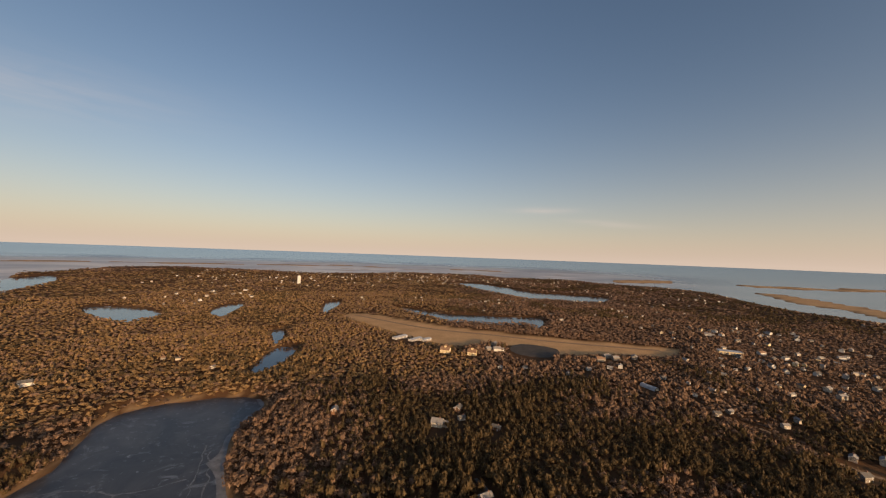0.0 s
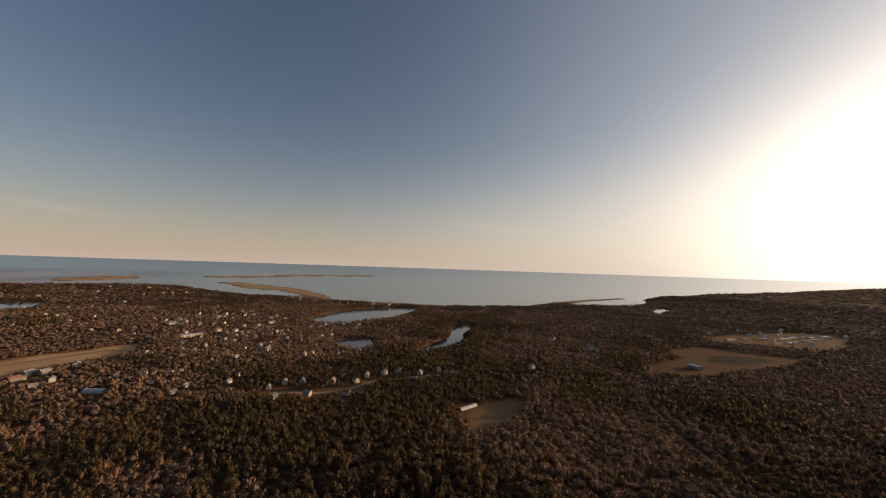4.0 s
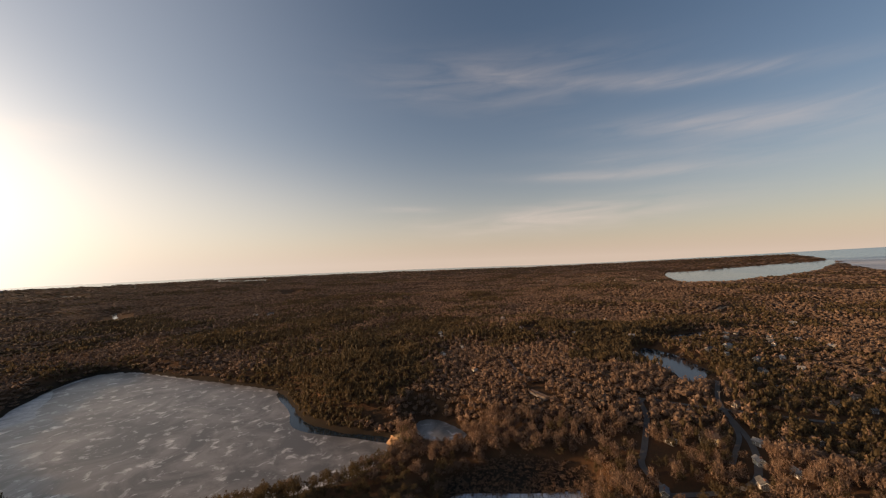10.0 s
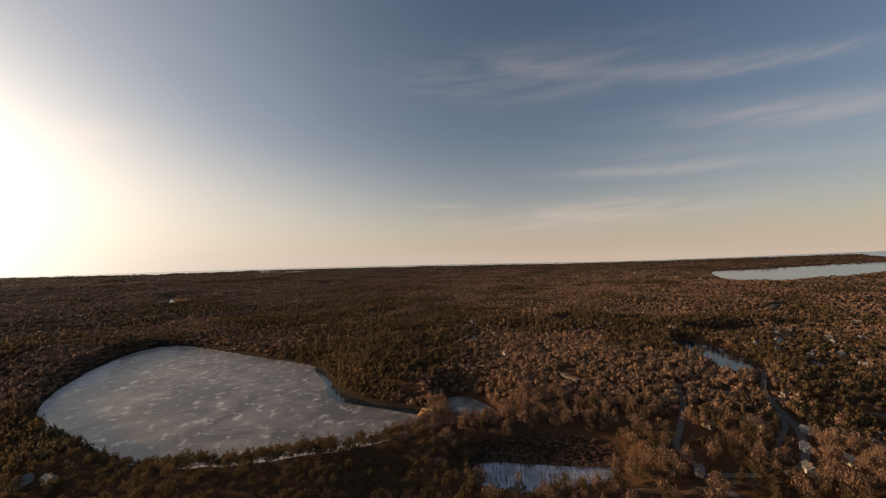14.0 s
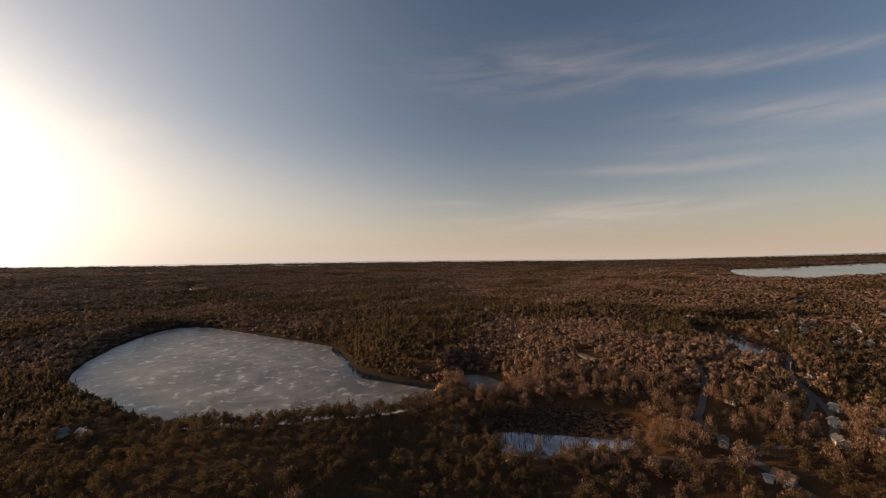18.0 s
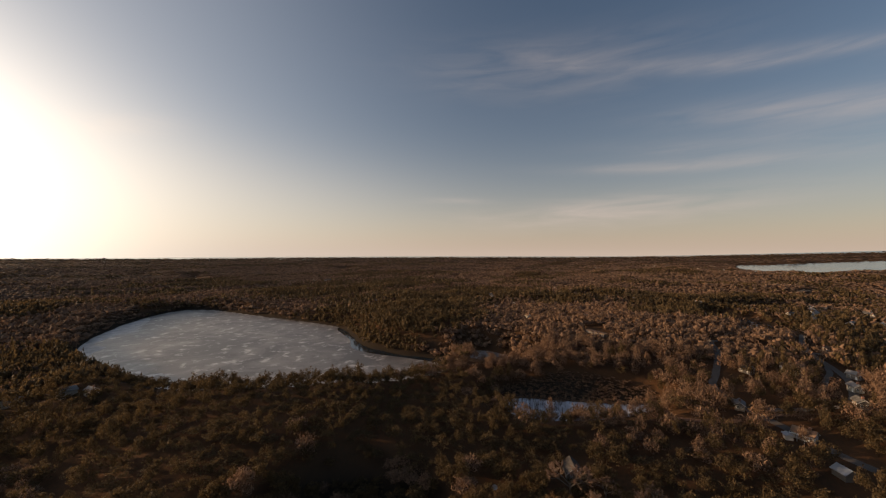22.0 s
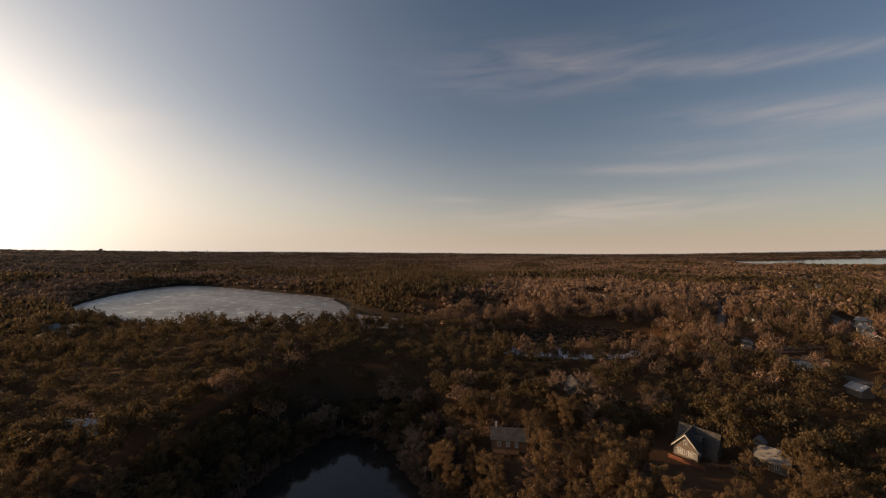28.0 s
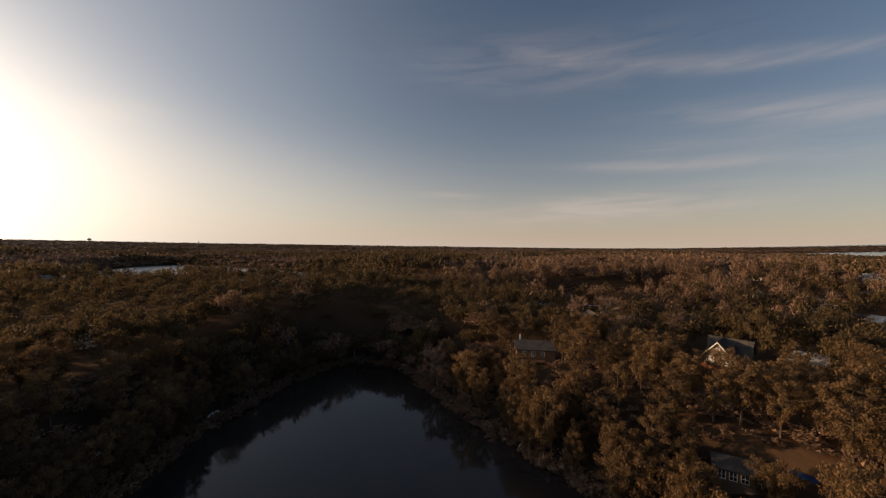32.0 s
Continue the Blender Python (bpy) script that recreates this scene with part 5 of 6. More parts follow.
# snow on the marsh and the dead trunks standing in it
mp = MARSH.poly + (MARSH.poly - MARSH.poly.mean(0)) * 0.06
me = bpy.data.meshes.new("marsh_snow")
me.from_pydata([(*p, 1.45) for p in mp], [], [list(range(len(mp)))])
me.materials.append(M_SNOW)
tagged(new("marsh_snow", me), "patchy old snow and ice on a marsh", "snow", kind="structure")

# far town: more roofs than one could count
town_rng = np.random.default_rng(11)
tv, tf, tm = [], [], []


def speck(x, y, w, d, h, turn, m):
    z = ground_at(x, y)
    c, s = math.cos(turn), math.sin(turn)
    base = len(tv)
    for px, py, pz in ((-w, -d, -1), (w, -d, -1), (w, d, -1), (-w, d, -1), (-w, -d, h), (w, -d, h), (w, d, h), (-w, d, h), (-w, 0, h * 1.45), (w, 0, h * 1.45)):
        tv.append((x + px * c - py * s, y + px * s + py * c, z + pz))
    for f, k in (((0, 1, 5), m), ((0, 5, 4), m), ((2, 3, 7), m), ((2, 7, 6), m), ((1, 2, 6), m), ((1, 6, 5), m), ((5, 6, 9), m), ((3, 0, 4), m), ((3, 4, 7), m), ((4, 8, 7), m), ((4, 5, 9), 4 if m == 4 else 2 + m % 2), ((4, 9, 8), 4 if m == 4 else 2 + m % 2), ((6, 7, 8), 4 if m == 4 else 2 + m % 2), ((6, 8, 9), 4 if m == 4 else 2 + m % 2)):
        tf.append([base + q for q in f])
        tm.append(k)


TOWNS = [(380, 2530, 480, 200, 150), (-230, 2470, 430, 220, 120), (690, 1300, 240, 220, 26), (590, 1540, 300, 180, 22), (1480, 800, 70, 200, 45), (1290, 1960, 260, 220, 40), (-1000, 2080, 300, 220, 60), (1330, -690, 110, 130, 24), (60, 1500, 260, 70, 30), (760, 800, 110, 140, 14), (-2400, -350, 250, 150, 20), (-800, 1420, 130, 120, 16)]
for cx, cy, sx_, sy_, n in TOWNS:
    for _ in range(n):
        x, y = town_rng.normal(cx, sx_), town_rng.normal(cy, sy_)
        if sea_dist(np.array([x]), np.array([y]))[0] > -60 or any(p.dist(np.array([x]), np.array([y]))[0] < 12 for p in PONDS):
            continue
        w = town_rng.uniform(2.6, 5.2)
        speck(x, y, w, w * 0.65, town_rng.uniform(3.6, 6.0), town_rng.uniform(0, 3.14), 4 if cy < -360 and cx > 0 else int(town_rng.integers(0, 2)))
        CLEAR.append((x, y, w + 5))
tagged(new("town_roofs", mesh_from("town_roofs", np.array(tv), np.array(tf), [M_PALE, M_SHINGLE, M_ROOF_PALE, M_ROOF, M_FILM], False, tm)), "scattered small houses of a far coastal town", "town", kind="stuff")
for p in PONDS:
    c = p.poly.mean(0)
    r = np.linalg.norm(c)
    if p.name == "glinting_pond":
        CLEAR.extend([(c[0] * (1 - b / r), c[1] * (1 - b / r), 48) for b in (45, 95, 145)])
CLEAR.extend([(x * f, y * f, 11) for x, y in ((-512, 32), (-502, 12), (-523, 3), (-545, -4), (-568, -18), (-591, -33), (-620, -42)) for f in (0.985, 0.965, 0.945, 0.92)])
CLEAR.extend([(-190, -95, 8), (-205, -72, 8), (-222, -52, 8), (-247, -197, 5), (-240, -188, 5), (-234, -180, 5)])
CLEAR.extend([(x * f, y * f, 7) for x, y in ((-271, -159), (-266, -170), (-262, -180), (-274, -198), (-287, -153)) for f in (0.985, 0.955, 0.93)])
CLEAR_A = np.array(CLEAR)


# ---- woods ----
rng = np.random.default_rng(7)
PHI = (1 + 5 ** 0.5) / 2
ICO_V = np.array([(-1, PHI, 0), (1, PHI, 0), (-1, -PHI, 0), (1, -PHI, 0), (0, -1, PHI), (0, 1, PHI), (0, -1, -PHI), (0, 1, -PHI), (PHI, 0, -1), (PHI, 0, 1), (-PHI, 0, -1), (-PHI, 0, 1)]) / (1 + PHI ** 2) ** 0.5
ICO_F = np.array([(0, 11, 5), (0, 5, 1), (0, 1, 7), (0, 7, 10), (0, 10, 11), (1, 5, 9), (5, 11, 4), (11, 10, 2), (10, 7, 6), (7, 1, 8), (3, 9, 4), (3, 4, 2), (3, 2, 6), (3, 6, 8), (3, 8, 9), (4, 9, 5), (2, 4, 11), (6, 2, 10), (8, 6, 7), (9, 8, 1)])


OCT_V = np.array([(1, 0, 0), (-1, 0, 0), (0, 1, 0), (0, -1, 0), (0, 0, 1), (0, 0, -1.0)])
OCT_F = np.array([(0, 2, 4), (2, 1, 4), (1, 3, 4), (3, 0, 4), (2, 0, 5), (1, 2, 5), (3, 1, 5), (0, 3, 5)])


def crown(tufts, size, core=1.0, slim=1.0, squash=0.8, lobes=1, plain=False):
    """A crown about 2 wide, standing on z = 0: lumpy cores with a ragged coat of tufts."""
    vs, fs, n = [], [], 0
    for k in range(lobes):
        off = np.zeros(3) if lobes == 1 else np.array([*rng.normal(0, 0.42, 2), rng.uniform(-0.25, 0.35)])
        s = (1.0 if lobes == 1 else rng.uniform(0.5, 0.75))
        cv, cf = (OCT_V, OCT_F) if plain else (ICO_V, ICO_F)
        v = cv * s * core * rng.uniform(0.72, 1.08, (len(cv), 1)) * (1, 1, squash) + off
        vs.append(v), fs.append(cf + n)
        n += len(cv)
        d = rng.normal(size=(tufts // lobes, 3))
        d[:, 2] = np.abs(d[:, 2]) * 1.2 - 0.45
        d /= np.linalg.norm(d, axis=1)[:, None]
        c = d * s * rng.uniform(0.8, 1.12, (len(d), 1)) * (1, 1, squash) + off
        for p, q in zip(c, d):
            a = rng.normal(size=3)
            a -= a.dot(q) * q * 0.6
            a /= np.linalg.norm(a)
            b = np.cross(q, a) + q * rng.uniform(-0.5, 0.65)
            z = size * rng.uniform(0.6, 1.3)
            vs.append(np.array([p - a * z * slim, p + a * z * slim, p + b * z * 1.5]))
            fs.append(np.array([(n, n + 1, n + 2)]))
            n += 3
    v, f = np.concatenate(vs), np.concatenate(fs)
    v[:, 2] += squash
    return v, f


def blocked(x, y, margin=3.0):
    """True where no tree can stand."""
    bad = sea_dist(x, y) > -45
    for p in PONDS:
        bad |= p.dist(x, y) < (1.0 if p.mat is M_DARKWATER else margin - 2)
    for f in FIELDS:
        bad |= f.dist(x, y) < 1.5
    bad |= (MARSH.dist(x, y) < 3) | (BOG.dist(x, y) < 1)
    bad |= road_dist(x, y) < 2.2 + 1.6 * ((x < -400) & (y > 60))
    for b in SANDS[:4]:
        bad |= b.dist(x, y) < 8
    for k in range(0, len(x), 4000):
        i = slice(k, k + 4000)
        near = np.hypot(x[i, None] - CLEAR_A[None, :, 0], y[i, None] - CLEAR_A[None, :, 1]) < CLEAR_A[None, :, 2]
        bad[i] |= near.any(1)
    return bad


def scatter(r0, r1, step, keep=None):
    """Jittered places on rings between two distances."""
    n = int(r1 / step) + 1
    u, v = np.meshgrid(np.arange(-n, n + 1), np.arange(-n, n + 1))
    x = (u.ravel() + rng.uniform(-0.48, 0.48, u.size)) * step
    y = (v.ravel() + rng.uniform(-0.48, 0.48, u.size)) * step
    r, a = np.hypot(x, y), np.degrees(np.arctan2(x, y))
    m = (r >= r0) & (r < r1) & ~((a > 131) & (a < 168) & (r > 400))
    if keep is not None:
        m &= keep(x, y, r, a)
    x, y = x[m], y[m]
    m = ~blocked(x, y)
    x, y = x[m], y[m]
    thin = vnoise(x, y, 60, 21) + 0.5 * vnoise(x, y, 23, 22) > -1.05
    return x[thin], y[thin]


def pine_here(x, y):
    """Where the woods are pine: more so round the lakes, in patches elsewhere."""
    q = 0.9 * vnoise(x, y, 210, 31) + 0.85 * vnoise(x, y, 75, 32) + 0.5 * rng.uniform(-1, 1, x.shape)
    for px, py, s, w in PINE_SPOTS:
        q = q + w * np.exp(-((x - px) ** 2 + (y - py) ** 2) / (2 * s * s))
    return q > 0.3


PINE_SPOTS = [(-400, 500, 320, 0.1), (-800, 700, 400, -0.1), (0, 420, 200, 0.2), (330, 270, 170, 1.9), (180, 225, 60, -1.5), (120, 400, 90, 0.8), (-420, 150, 120, -0.7), (0, 900, 300, -0.5), (600, 700, 300, -0.5), (-345, -330, 70, 1.5), (-90, -220, 110, 1.2), (-560, 220, 200, 0.7), (-78, -30, 20, 1.2), (-95, -30, 30, 0.0), (-740, -75, 60, 1.4), (-620, -60, 40, 1.0), (-480, -110, 60, 0.9), (-300, -270, 55, 1.2), (-700, -420, 120, 0.8), (-520, -330, 90, 0.7), (-560, 60, 45, 0.9), (-470, 330, 90, 0.8), (-250, 560, 70, 0.9),
              (-330, -90, 80, -1.2), (-420, -230, 110, -0.9), (-560, -120, 160, 0.15), (260, 480, 120, -0.5), (-700, -500, 250, 0.15), (-100, 10, 30, 0.3), (-165, -50, 50, -0.5), (-230, -10, 70, -0.2), (-340, 70, 130, 0.5)]


def grove(name, x, y, protos, width, height, lift, mat, label, spread=0.3):
    """All crowns of one kind in a band, as one mesh of uncountable trees."""
    n = len(x)
    if not n:
        return
    z = land(x, y)[0]
    w = width * rng.uniform(1 - spread, 1 + spread, n) / 2
    h = height * rng.uniform(1 - spread, 1 + spread, n) * (1 + 0.22 * vnoise(x, y, 130, 40) + 0.28 * vnoise(x, y, 48, 41) + 0.16 * vnoise(x, y, 19, 42))
    turn, pick = rng.uniform(0, 2 * np.pi, n), rng.integers(0, len(protos), n)
    vs, fs, base = [], [], 0
    for k, (pv, pf) in enumerate(protos):
        i = np.nonzero(pick == k)[0]
        c, s = np.cos(turn[i])[:, None], np.sin(turn[i])[:, None]
        vx = (pv[:, 0] * c - pv[:, 1] * s) * w[i, None] + x[i, None]
        vy = (pv[:, 0] * s + pv[:, 1] * c) * w[i, None] + y[i, None]
        vz = pv[:, 2] * (h[i] * 0.5)[:, None] + (z[i] + lift * h[i])[:, None]
        vs.append(np.stack([vx, vy, vz], -1).reshape(-1, 3))
        fs.append((pf[None] + (np.arange(len(i)) * len(pv))[:, None, None] + base).reshape(-1, 3))
        base += len(i) * len(pv)
    tagged(new(name, mesh_from(name, np.concatenate(vs), np.concatenate(fs), [mat])), label, "woods", kind="stuff")


def static_sector(x, y, r, a):
    return (np.abs((a + 130 + 180) % 360 - 180) < 62)


def tuft_cloud(centres, radius, count, size, flat=0.6, slim=0.55):
    """Small leaning triangles round each centre."""
    n = len(centres) * count
    c = np.repeat(np.asarray(centres), count, 0)
    d = rng.normal(size=(n, 3))
    d /= np.linalg.norm(d, axis=1)[:, None]
    p = c + d * radius * rng.uniform(0.35, 1.0, (n, 1)) * (1, 1, flat)
    a = rng.normal(size=(n, 3)) * (1, 1, 0.6)
    a /= np.linalg.norm(a, axis=1)[:, None]
    b = np.cross(d, a) + (0, 0, 0.25)
    s = size * rng.uniform(0.6, 1.35, (n, 1))
    v = np.stack([p - a * s * slim, p + a * s * slim, p + b * s], 1).reshape(-1, 3)
    return v, np.arange(n * 3).reshape(-1, 3)


def soft_crown(kind, clumps, count):
    """A crown about 2 wide made of clumps of small tufts alone, for trees in the middle distance."""
    d = rng.normal(size=(clumps, 3))
    d[:, 2] = np.abs(d[:, 2]) * 1.1 - 0.5
    d /= np.linalg.norm(d, axis=1)[:, None]
    c = d * rng.uniform(0.35, 0.95, (clumps, 1)) * (1, 1, 0.85)
    if kind == "pine":
        v, f = tuft_cloud(c, 0.36, count, 0.13)
    elif kind == "brush":
        v, f = tuft_cloud(c, 0.5, count, 0.42, 0.8, 0.3)
    else:
        v, f = tuft_cloud(c, 0.42, count, 0.26, 0.8, 0.2)
    v[:, 2] += 0.85
    return v, f


BANDS = [  # from, to, spacing, crown width, height, tufts, plain
    (152, 330, 6.6, 7.4, 10.5, 0, False),
    (330, 560, 6.3, 6.6, 9.0, 22, False),
    (560, 1000, 7.2, 7.4, 9.0, 6, True),
    (1000, 1750, 9.5, 9.8, 8.5, 1, True),
    (1750, 2900, 17, 17.5, 8.5, 1, True),
    (2900, 4850, 34, 33.0, 8.0, 0, True),
]
for r0, r1, step, wide, tall, tufts, plain in BANDS:
    groups = [(None, tufts)]
    if r0 < 200:
        groups = [(static_sector, -1), (lambda x, y, r, a: ~static_sector(x, y, r, a) & (r > 215), 34)]
    for keep, n in groups:
        # oaks stand wide, pines close together
        close = 0.82 if 300 < r0 < 1500 else 1.0
        ox, oy = scatter(r0, r1, step, keep)
        m = ~pine_here(ox, oy)
        ox, oy = ox[m], oy[m]
        px, py = scatter(r0, r1, step * close, keep)
        m = pine_here(px, py)
        px, py = px[m], py[m]
        x, y = np.concatenate([ox, px]), np.concatenate([oy, py])
        pine = np.arange(len(x)) >= len(ox)
        if n < 0:
            pines, oaks = [soft_crown("pine", 26, 19) for _ in range(6)], [soft_crown("oak", 25, 18) for _ in range(6)]
        else:
            pines = [crown(n, 0.29 if n > 20 else 0.4, 0.74 if n > 20 else 0.88, 1.0, 0.85, 1, plain) for _ in range(6)]
            oaks = [crown(n, 0.32 if n > 20 else 0.42, 0.72 if n > 20 else 0.88, 0.5, 0.75, 1, plain) for _ in range(6)]
        if r0 >= 560:
            a, r = np.degrees(np.arctan2(x, y)), np.hypot(x, y)
            # wood seen with the sun behind; its extra brightness is in the colour
            scrub = (a > -62 + 8 * vnoise(x, y, 120, 91)) & (a < 6 + 8 * vnoise(x, y, 120, 92)) & (r < 2700) & (rng.uniform(size=len(x)) < 0.72)
            grove("scrub_wood", x[scrub], y[scrub], oaks, wide * 1.1, tall * 0.7, 0.08, M_SCRUB_LIT, "yellow-brown scrub oak and low pine wood, sunlight put into the colour", 0.4)
            x, y, pine = x[~scrub], y[~scrub], pine[~scrub]
        grove("pine_wood", x[pine], y[pine], pines, wide * close * 0.96, tall * 0.9, 0.12, M_PINE, "olive green pitch pine wood", 0.4)
        grove("oak_wood", x[~pine], y[~pine], oaks, wide * 1.1, tall * 0.85, 0.08, M_OAK, "bare brown winter oak wood", 0.42)

# ---- the trees round the near pond ----


def pine_tree(tall):
    """Pitch pine: a leaning tapered trunk, bent limbs and ragged clumps of needles."""
    bm = bmesh.new()
    bend = rng.normal(0, 0.35, 2)

    def axis(u):
        return Vector((bend[0] * u * u * 1.5, bend[1] * u * u * 1.5, tall * u))
    for k in range(5):
        u0, u1 = k / 5, (k + 1) / 5
        tube(bm, axis(u0), axis(u1), 0.24 * (1 - 0.82 * u0), 0.24 * (1 - 0.82 * u1), 6)
    clumps = [np.array(axis(0.97))]
    for k in range(26):
        u = 0.26 + 0.72 * ((k + rng.uniform(0, 1)) / 26)
        reach = (2.9 * math.sin(math.pi * min(1, 0.16 + 0.86 * (1 - u) / 0.74)) ** 0.8 + 0.3) * rng.uniform(0.65, 1.1)
        ang = k * 2.4 + rng.uniform(-0.5, 0.5)
        root = axis(u * 0.97)
        mid = root + Vector((math.cos(ang) * reach * 0.55, math.sin(ang) * reach * 0.55, rng.uniform(-0.1, 0.45)))
        tip = root + Vector((math.cos(ang) * reach, math.sin(ang) * reach, rng.uniform(0.1, 0.9)))
        tube(bm, root, mid, 0.06, 0.04, 3)
        tube(bm, mid, tip, 0.04, 0.015, 3)
        clumps += [np.array(tip), np.array(mid.lerp(tip, 0.45))] if reach > 1.3 else [np.array(tip)]
    v, f = tuft_cloud(clumps, 0.95, 84, 0.25, 0.7, 0.5)
    return bm, v, f


def oak_tree(tall):
    """Bare oak: forking limbs and a haze of fine twigs."""
    bm = bmesh.new()
    tips = []

    def grow(a, d, length, r, depth):
        b = a + d * length
        tube(bm, a, b, r, r * 0.62, 5 if depth == 0 else 3)
        if depth == 3:
            tips.append((np.array(a.lerp(b, 0.5)), np.array(b)))
            return
        for k in range((5, 4, 4)[depth]):
            side = Vector(rng.normal(size=3))
            side = (side - side.dot(d) * d).normalized()
            e = (d * rng.uniform(0.45, 0.95) + side * rng.uniform(0.5, 0.95) + Vector((0, 0, 0.16))).normalized()
            grow(a.lerp(b, rng.uniform(0.62, 1.0) if depth else rng.uniform(0.75, 1.0)), e, length * rng.uniform(0.5, 0.72) if depth else tall * rng.uniform(0.24, 0.34), r * 0.5, depth + 1)
    grow(Vector((0, 0, 0)), Vector((rng.normal(0, 0.06), rng.normal(0, 0.06), 1)).normalized(), tall * 0.36, 0.24, 0)
    vs = []
    for a, b in tips:
        for _ in range(34):
            p = a + (b - a) * rng.uniform(0, 1.1)
            d = (b - a) / (np.linalg.norm(b - a) + 1e-6) + rng.normal(0, 0.65, 3) + (0, 0, 0.25)
            d = d / np.linalg.norm(d) * rng.uniform(0.3, 0.85)
            w = np.cross(d, rng.normal(size=3))
            w = w / (np.linalg.norm(w) + 1e-6) * 0.024
            vs += [p - w, p + w, p + d]
    return bm, np.array(vs), np.arange(len(vs)).reshape(-1, 3)


def make_tree(kind, tall):
    bm, v, f = (pine_tree if kind == "pine" else oak_tree)(tall)
    trunk = shared("trunk", bm, M_BARK if kind == "pine" else M_LIMB)
    top = mesh_from("crown", v, f, [M_PINE_NEAR if kind == "pine" else M_TWIG_NEAR])
    base = new(kind + "_tree")
    piece("trunk", trunk, base)
    piece("crown", top, base, "ragged olive needles" if kind == "pine" else "haze of bare brown twigs")
    return tagged(base, "olive green pitch pine with a ragged crown" if kind == "pine" else "bare brown oak with a haze of fine twigs", "tree", "trees round the near pond")


x, y = scatter(8, 152, 5.9, static_sector)
# more trees right along the water's edge
edge = PONDS[2].poly
run = np.concatenate([[0], np.cumsum(np.linalg.norm(np.diff(edge, axis=0), axis=1))])
out = edge - edge.mean(0)
out = out / np.linalg.norm(out, axis=1)[:, None]
at = np.arange(0, run[-1], 3.6) + rng.uniform(-1.2, 1.2, len(np.arange(0, run[-1], 3.6)))
off = rng.uniform(0.6, 5.5, len(at))
sx2 = np.interp(at, run, edge[:, 0]) + np.interp(at, run, out[:, 0]) * off
sy2 = np.interp(at, run, edge[:, 1]) + np.interp(at, run, out[:, 1]) * off
far_side = static_sector(sx2, sy2, np.hypot(sx2, sy2), np.degrees(np.arctan2(sx2, sy2))) & (np.hypot(sx2, sy2) > 30)
far_side &= ~(np.hypot(sx2[:, None] - CLEAR_A[None, :, 0], sy2[:, None] - CLEAR_A[None, :, 1]) < np.minimum(CLEAR_A[None, :, 2], 3.0)).any(1)
x, y = np.concatenate([x, sx2[far_side]]), np.concatenate([y, sy2[far_side]])
r = np.hypot(x + 5, y + 8)
order = np.argsort(r)
x, y = x[order], y[order]
pine = pine_here(x, y)
size = rng.uniform(0.82, 1.28, len(x))
# single trees that stand out round the houses
STAND = [("pine", -65, -16.5, 1.0), ("pine", -99, -4, 1.1), ("pine", -78, 0, 1.2), ("pine", -84, -3, 1.1), ("pine", -90, -9, 1.1), ("pine", -135, 11, 1.1), ("pine", -86, -20, 1.2), ("pine", -81, -22, 1.2), ("pine", -91, -23, 1.2),
         ("pine", -113, -3, 1.25), ("pine", -107, 6, 1.2), ("pine", -83, 7, 1.25), ("pine", -151, 18, 1.2), ("pine", -76, -39, 1.15), ("pine", -122, 9, 1.1),
         ("pine", -98, 4, 1.25), ("oak", -72, -24, 1.0), ("pine", -66, -27, 1.0), ("pine", -73, -19.5, 1.0), ("oak", -140, -24, 1.2), ("oak", -143, 8, 1.1), ("oak", -125, -42, 1.5), ("oak", -132, -50, 1.5), ("oak", -118, -38, 1.4), ("oak", -139, -40, 1.45)]
x, y = np.concatenate([x, [q[1] for q in STAND]]), np.concatenate([y, [q[2] for q in STAND]])
pine, size = np.concatenate([pine, [q[0] == "pine" for q in STAND]]), np.concatenate([size, [q[3] for q in STAND]])
order = np.argsort(np.hypot(x + 5, y + 8) - 500 * (np.arange(len(x)) >= len(x) - len(STAND)))
x, y, pine, size = x[order], y[order], pine[order], size[order]
z = land(x, y)[0]
firsts = {"pine": [make_tree("pine", t) for t in (8.4, 9.4, 10.2, 8.8, 7.6)], "oak": [make_tree("oak", t) for t in (8.2, 9.4, 7.4, 9.8)]}
used = set()
extra = {"pine": [], "oak": []}
for k in range(len(x)):
    kind = "pine" if pine[k] else "oak"
    j = int(rng.integers(0, len(firsts[kind])))
    at = pose(x[k], y[k], z[k] - 0.25, rng.normal(0, 2), rng.normal(0, 2), rng.uniform(0, 360)) @ Matrix.Diagonal((size[k] * (0.8 if kind == "pine" else 1.0), size[k] * (0.8 if kind == "pine" else 1.0), size[k] * (0.98 if kind == "pine" else 0.95), 1))
    if k < 300:
        if (kind, j) not in used:
            used.add((kind, j))
            firsts[kind][j].matrix_basis = at
        else:
            copy_thing(firsts[kind][j], at)
    else:
        extra[kind].append((x[k], y[k]))
for kind, mat, wide, label in (("pine", M_PINE, 6.5, "olive green pitch pine wood"), ("oak", M_OAK, 7.5, "bare brown winter oak wood")):
    if extra[kind]:
        e = np.array(extra[kind])
        grove(kind + "_wood", e[:, 0], e[:, 1], [soft_crown(kind, 36, 26) for _ in range(4)], wide * 1.08, 10.5, 0.28, mat, label)
# the plainer woods on the pond's other side
x, y = scatter(12, 216, 6.9, lambda x, y, r, a: ~static_sector(x, y, r, a))
pine = pine_here(x, y)
grove("pine_wood", x[pine], y[pine], [soft_crown("pine", 14, 10) for _ in range(4)], 7.6, 9.0, 0.25, M_PINE, "olive green pitch pine wood")
grove("oak_wood", x[~pine], y[~pine], [soft_crown("oak", 14, 10) for _ in range(4)], 8.2, 8.5, 0.25, M_OAK, "bare brown winter oak wood")

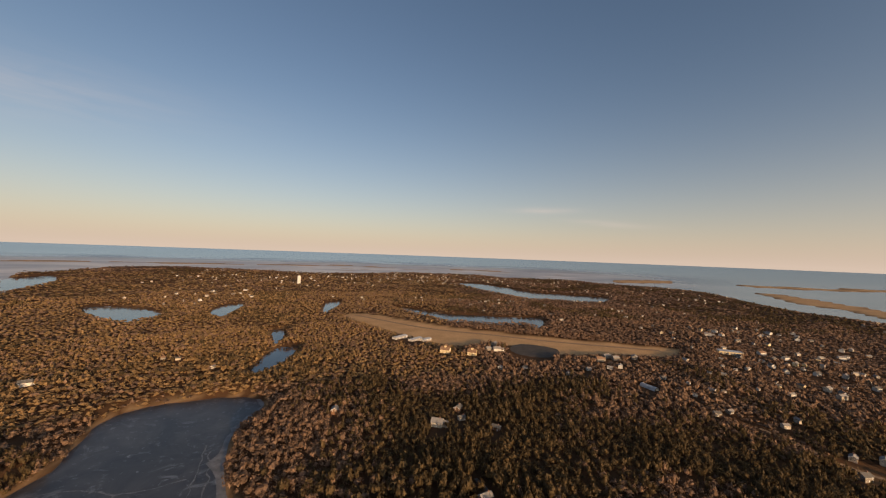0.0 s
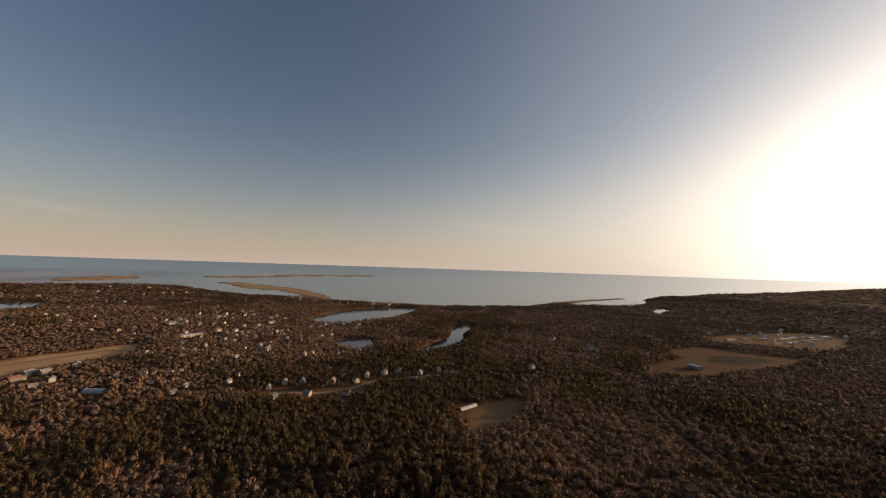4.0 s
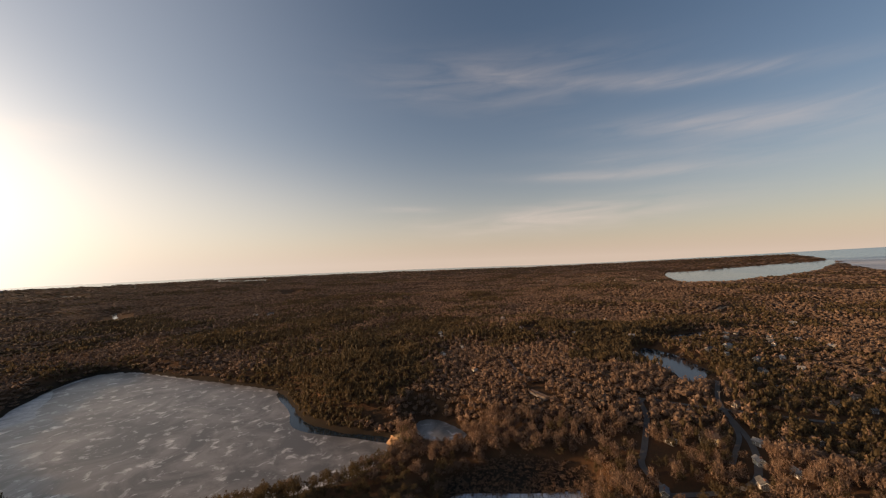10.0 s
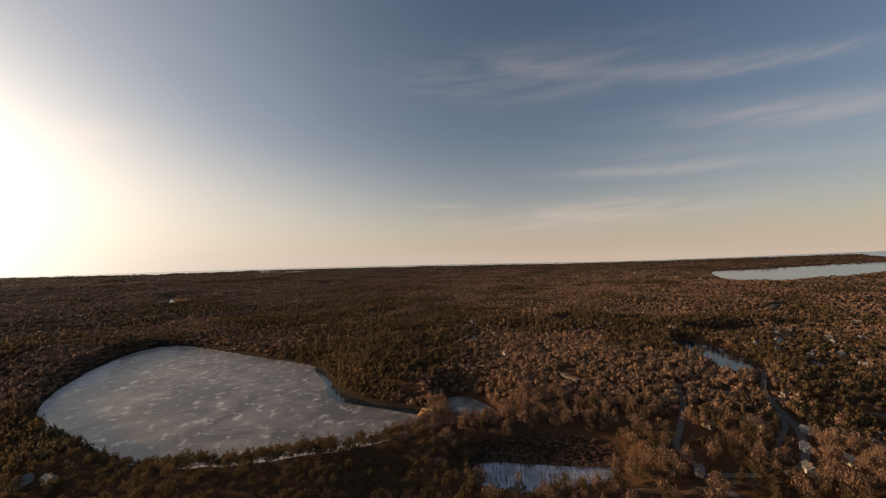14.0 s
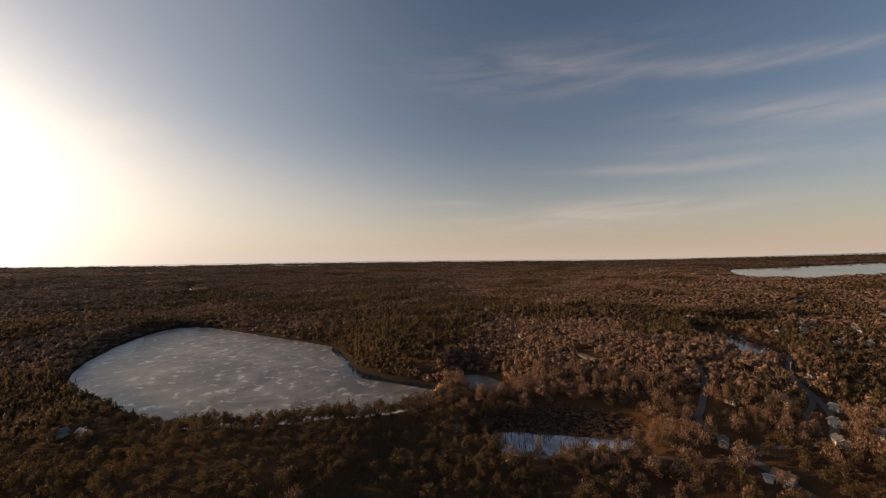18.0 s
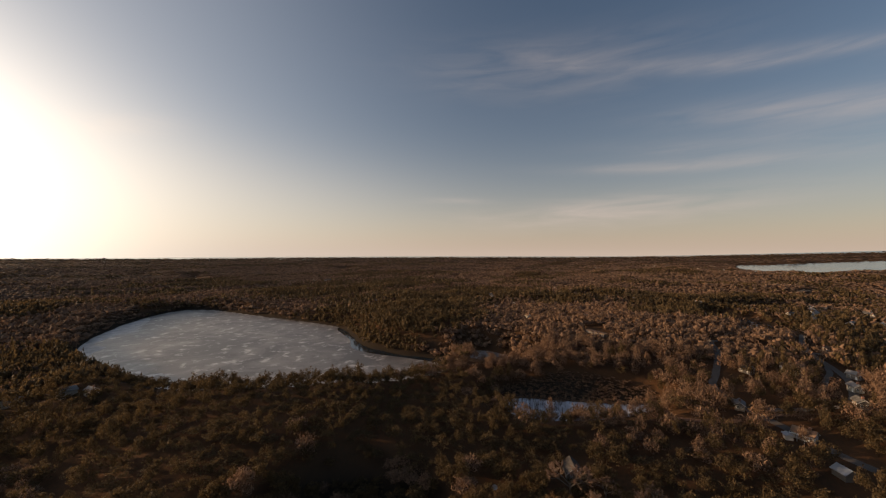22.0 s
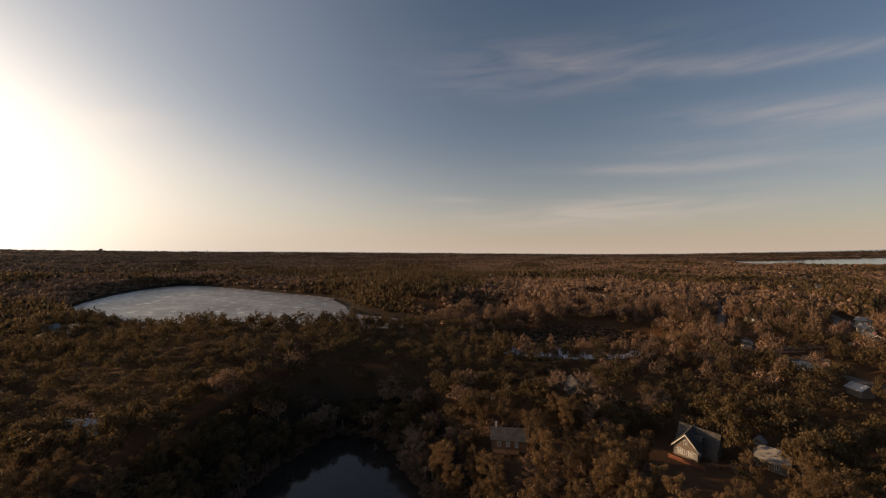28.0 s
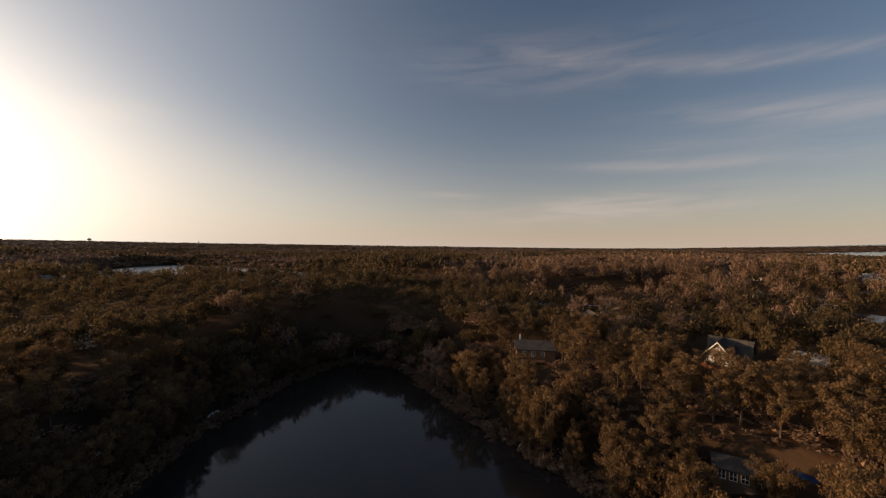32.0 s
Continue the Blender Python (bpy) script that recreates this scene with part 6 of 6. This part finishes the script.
# low brush under the trees by the pond
x, y = scatter(8, 125, 2.7, static_sector)
m = rng.uniform(size=len(x)) < 0.85
grove("brush", x[m], y[m], [soft_crown("brush", 9, 13) for _ in range(5)], 3.4, 2.2, -0.05, M_OAK, "low brown leafless brush under the trees", 0.4)

# low brush in the bog and at the marsh's rim
bx, by = rng.uniform(-285, -185, 2600), rng.uniform(-135, -35, 2600)
m = ((BOG.dist(bx, by) < 3) & (MARSH.dist(bx, by) > -1)) | ((np.abs(MARSH.dist(bx, by)) < 2.5) & (rng.uniform(size=len(bx)) < 0.5))
grove("brush", bx[m], by[m], [soft_crown("brush", 7, 8) for _ in range(5)], 3.0, 1.6, -0.05, M_OAK, "low brown brush in the bog", 0.5)
# brush that leans over the pond's edge
at = np.arange(0, run[-1], 0.8)
off = rng.uniform(-0.6, 2.6, len(at))
bx = np.interp(at, run, edge[:, 0]) + np.interp(at, run, out[:, 0]) * off
by = np.interp(at, run, edge[:, 1]) + np.interp(at, run, out[:, 1]) * off
grove("brush", bx, by, [soft_crown("brush", 9, 13) for _ in range(5)], 3.2, 2.6, -0.05, M_OAK, "brown brush leaning over the pond's edge", 0.4)
# tall pines along the frozen lake's near shore
lake_edge = np.roll(PONDS[0].poly, -58, 0)[:34]
run2 = np.concatenate([[0], np.cumsum(np.linalg.norm(np.diff(lake_edge, axis=0), axis=1))])
out2 = lake_edge - PONDS[0].poly.mean(0)
out2 = out2 / np.linalg.norm(out2, axis=1)[:, None]
at = np.arange(0, run2[-1], 2.6)
off = rng.uniform(4, 17, len(at))
bx = np.interp(at, run2, lake_edge[:, 0]) + np.interp(at, run2, out2[:, 0]) * off
by = np.interp(at, run2, lake_edge[:, 1]) + np.interp(at, run2, out2[:, 1]) * off
m = ~blocked(bx, by)
grove("pine_wood", bx[m], by[m], [soft_crown("pine", 22, 14) for _ in range(5)], 5.4, 10.5, 0.2, M_PINE, "row of tall pines along the frozen lake", 0.25)

# thin dead trunks in the snowy marsh
mx, my = rng.uniform(MARSH.lo[0], MARSH.hi[0], 1600), rng.uniform(MARSH.lo[1], MARSH.hi[1], 1600)
inside = MARSH.dist(mx, my) < 1
bm = bmesh.new()
for px, py in list(zip(mx[inside], my[inside]))[:320]:
    top = rng.uniform(3, 8)
    tube(bm, (px, py, 0.8), (px + rng.normal(0, 0.4), py + rng.normal(0, 0.4), top), 0.16, 0.05, 4)
tagged(new("dead_trunks", shared("dead_trunks", bm, M_BARK)), "thin dead trunks standing in the snowy marsh", "dead trees", kind="stuff")


# ---- the sandy bluff at the lake's end ----
M_BLUFF = material("sandy_bluff", two((0.46, 0.27, 0.14), (0.32, 0.18, 0.10), 0.25, fine=0.35), 0.95, bump=0.6, bump_scale=1.2)


def bluff(x, y, length, tall, turn):
    """A scarp of bare sand, gullied and rounded at its foot and ends."""
    m, n = 40, 14
    u, v = np.meshgrid(np.linspace(-1, 1, m), np.linspace(0, 1, n), indexing="ij")
    ends = np.sqrt(np.clip(1 - u ** 4, 0, 1))
    gully = 0.7 * vnoise(u * 30, v * 6, 4, 81) + 0.35 * vnoise(u * 60, v * 12, 3, 82)
    px = u * length / 2
    py = (1 - v) ** 1.6 * tall * 0.75 + gully * (0.4 + v * 0.3) + (1 - ends) * -3
    pz = v * tall * ends + 0.2 * gully - 0.4
    k = np.arange(m * n).reshape(m, n)
    f = np.stack([k[:-1, :-1], k[1:, :-1], k[1:, 1:], k[:-1, 1:]], -1).reshape(-1, 4)
    ob = new("bluff", mesh_from("bluff", np.stack([px, py, pz], -1).reshape(-1, 3), f, [M_BLUFF], True))
    ob.matrix_basis = pose(x, y, 0, 0, 0, turn)
    tagged(ob, "bare orange sand bluff above the lake ice", "bluff", kind="structure")


bluff(-246, -199, 20, 7.0, -108)
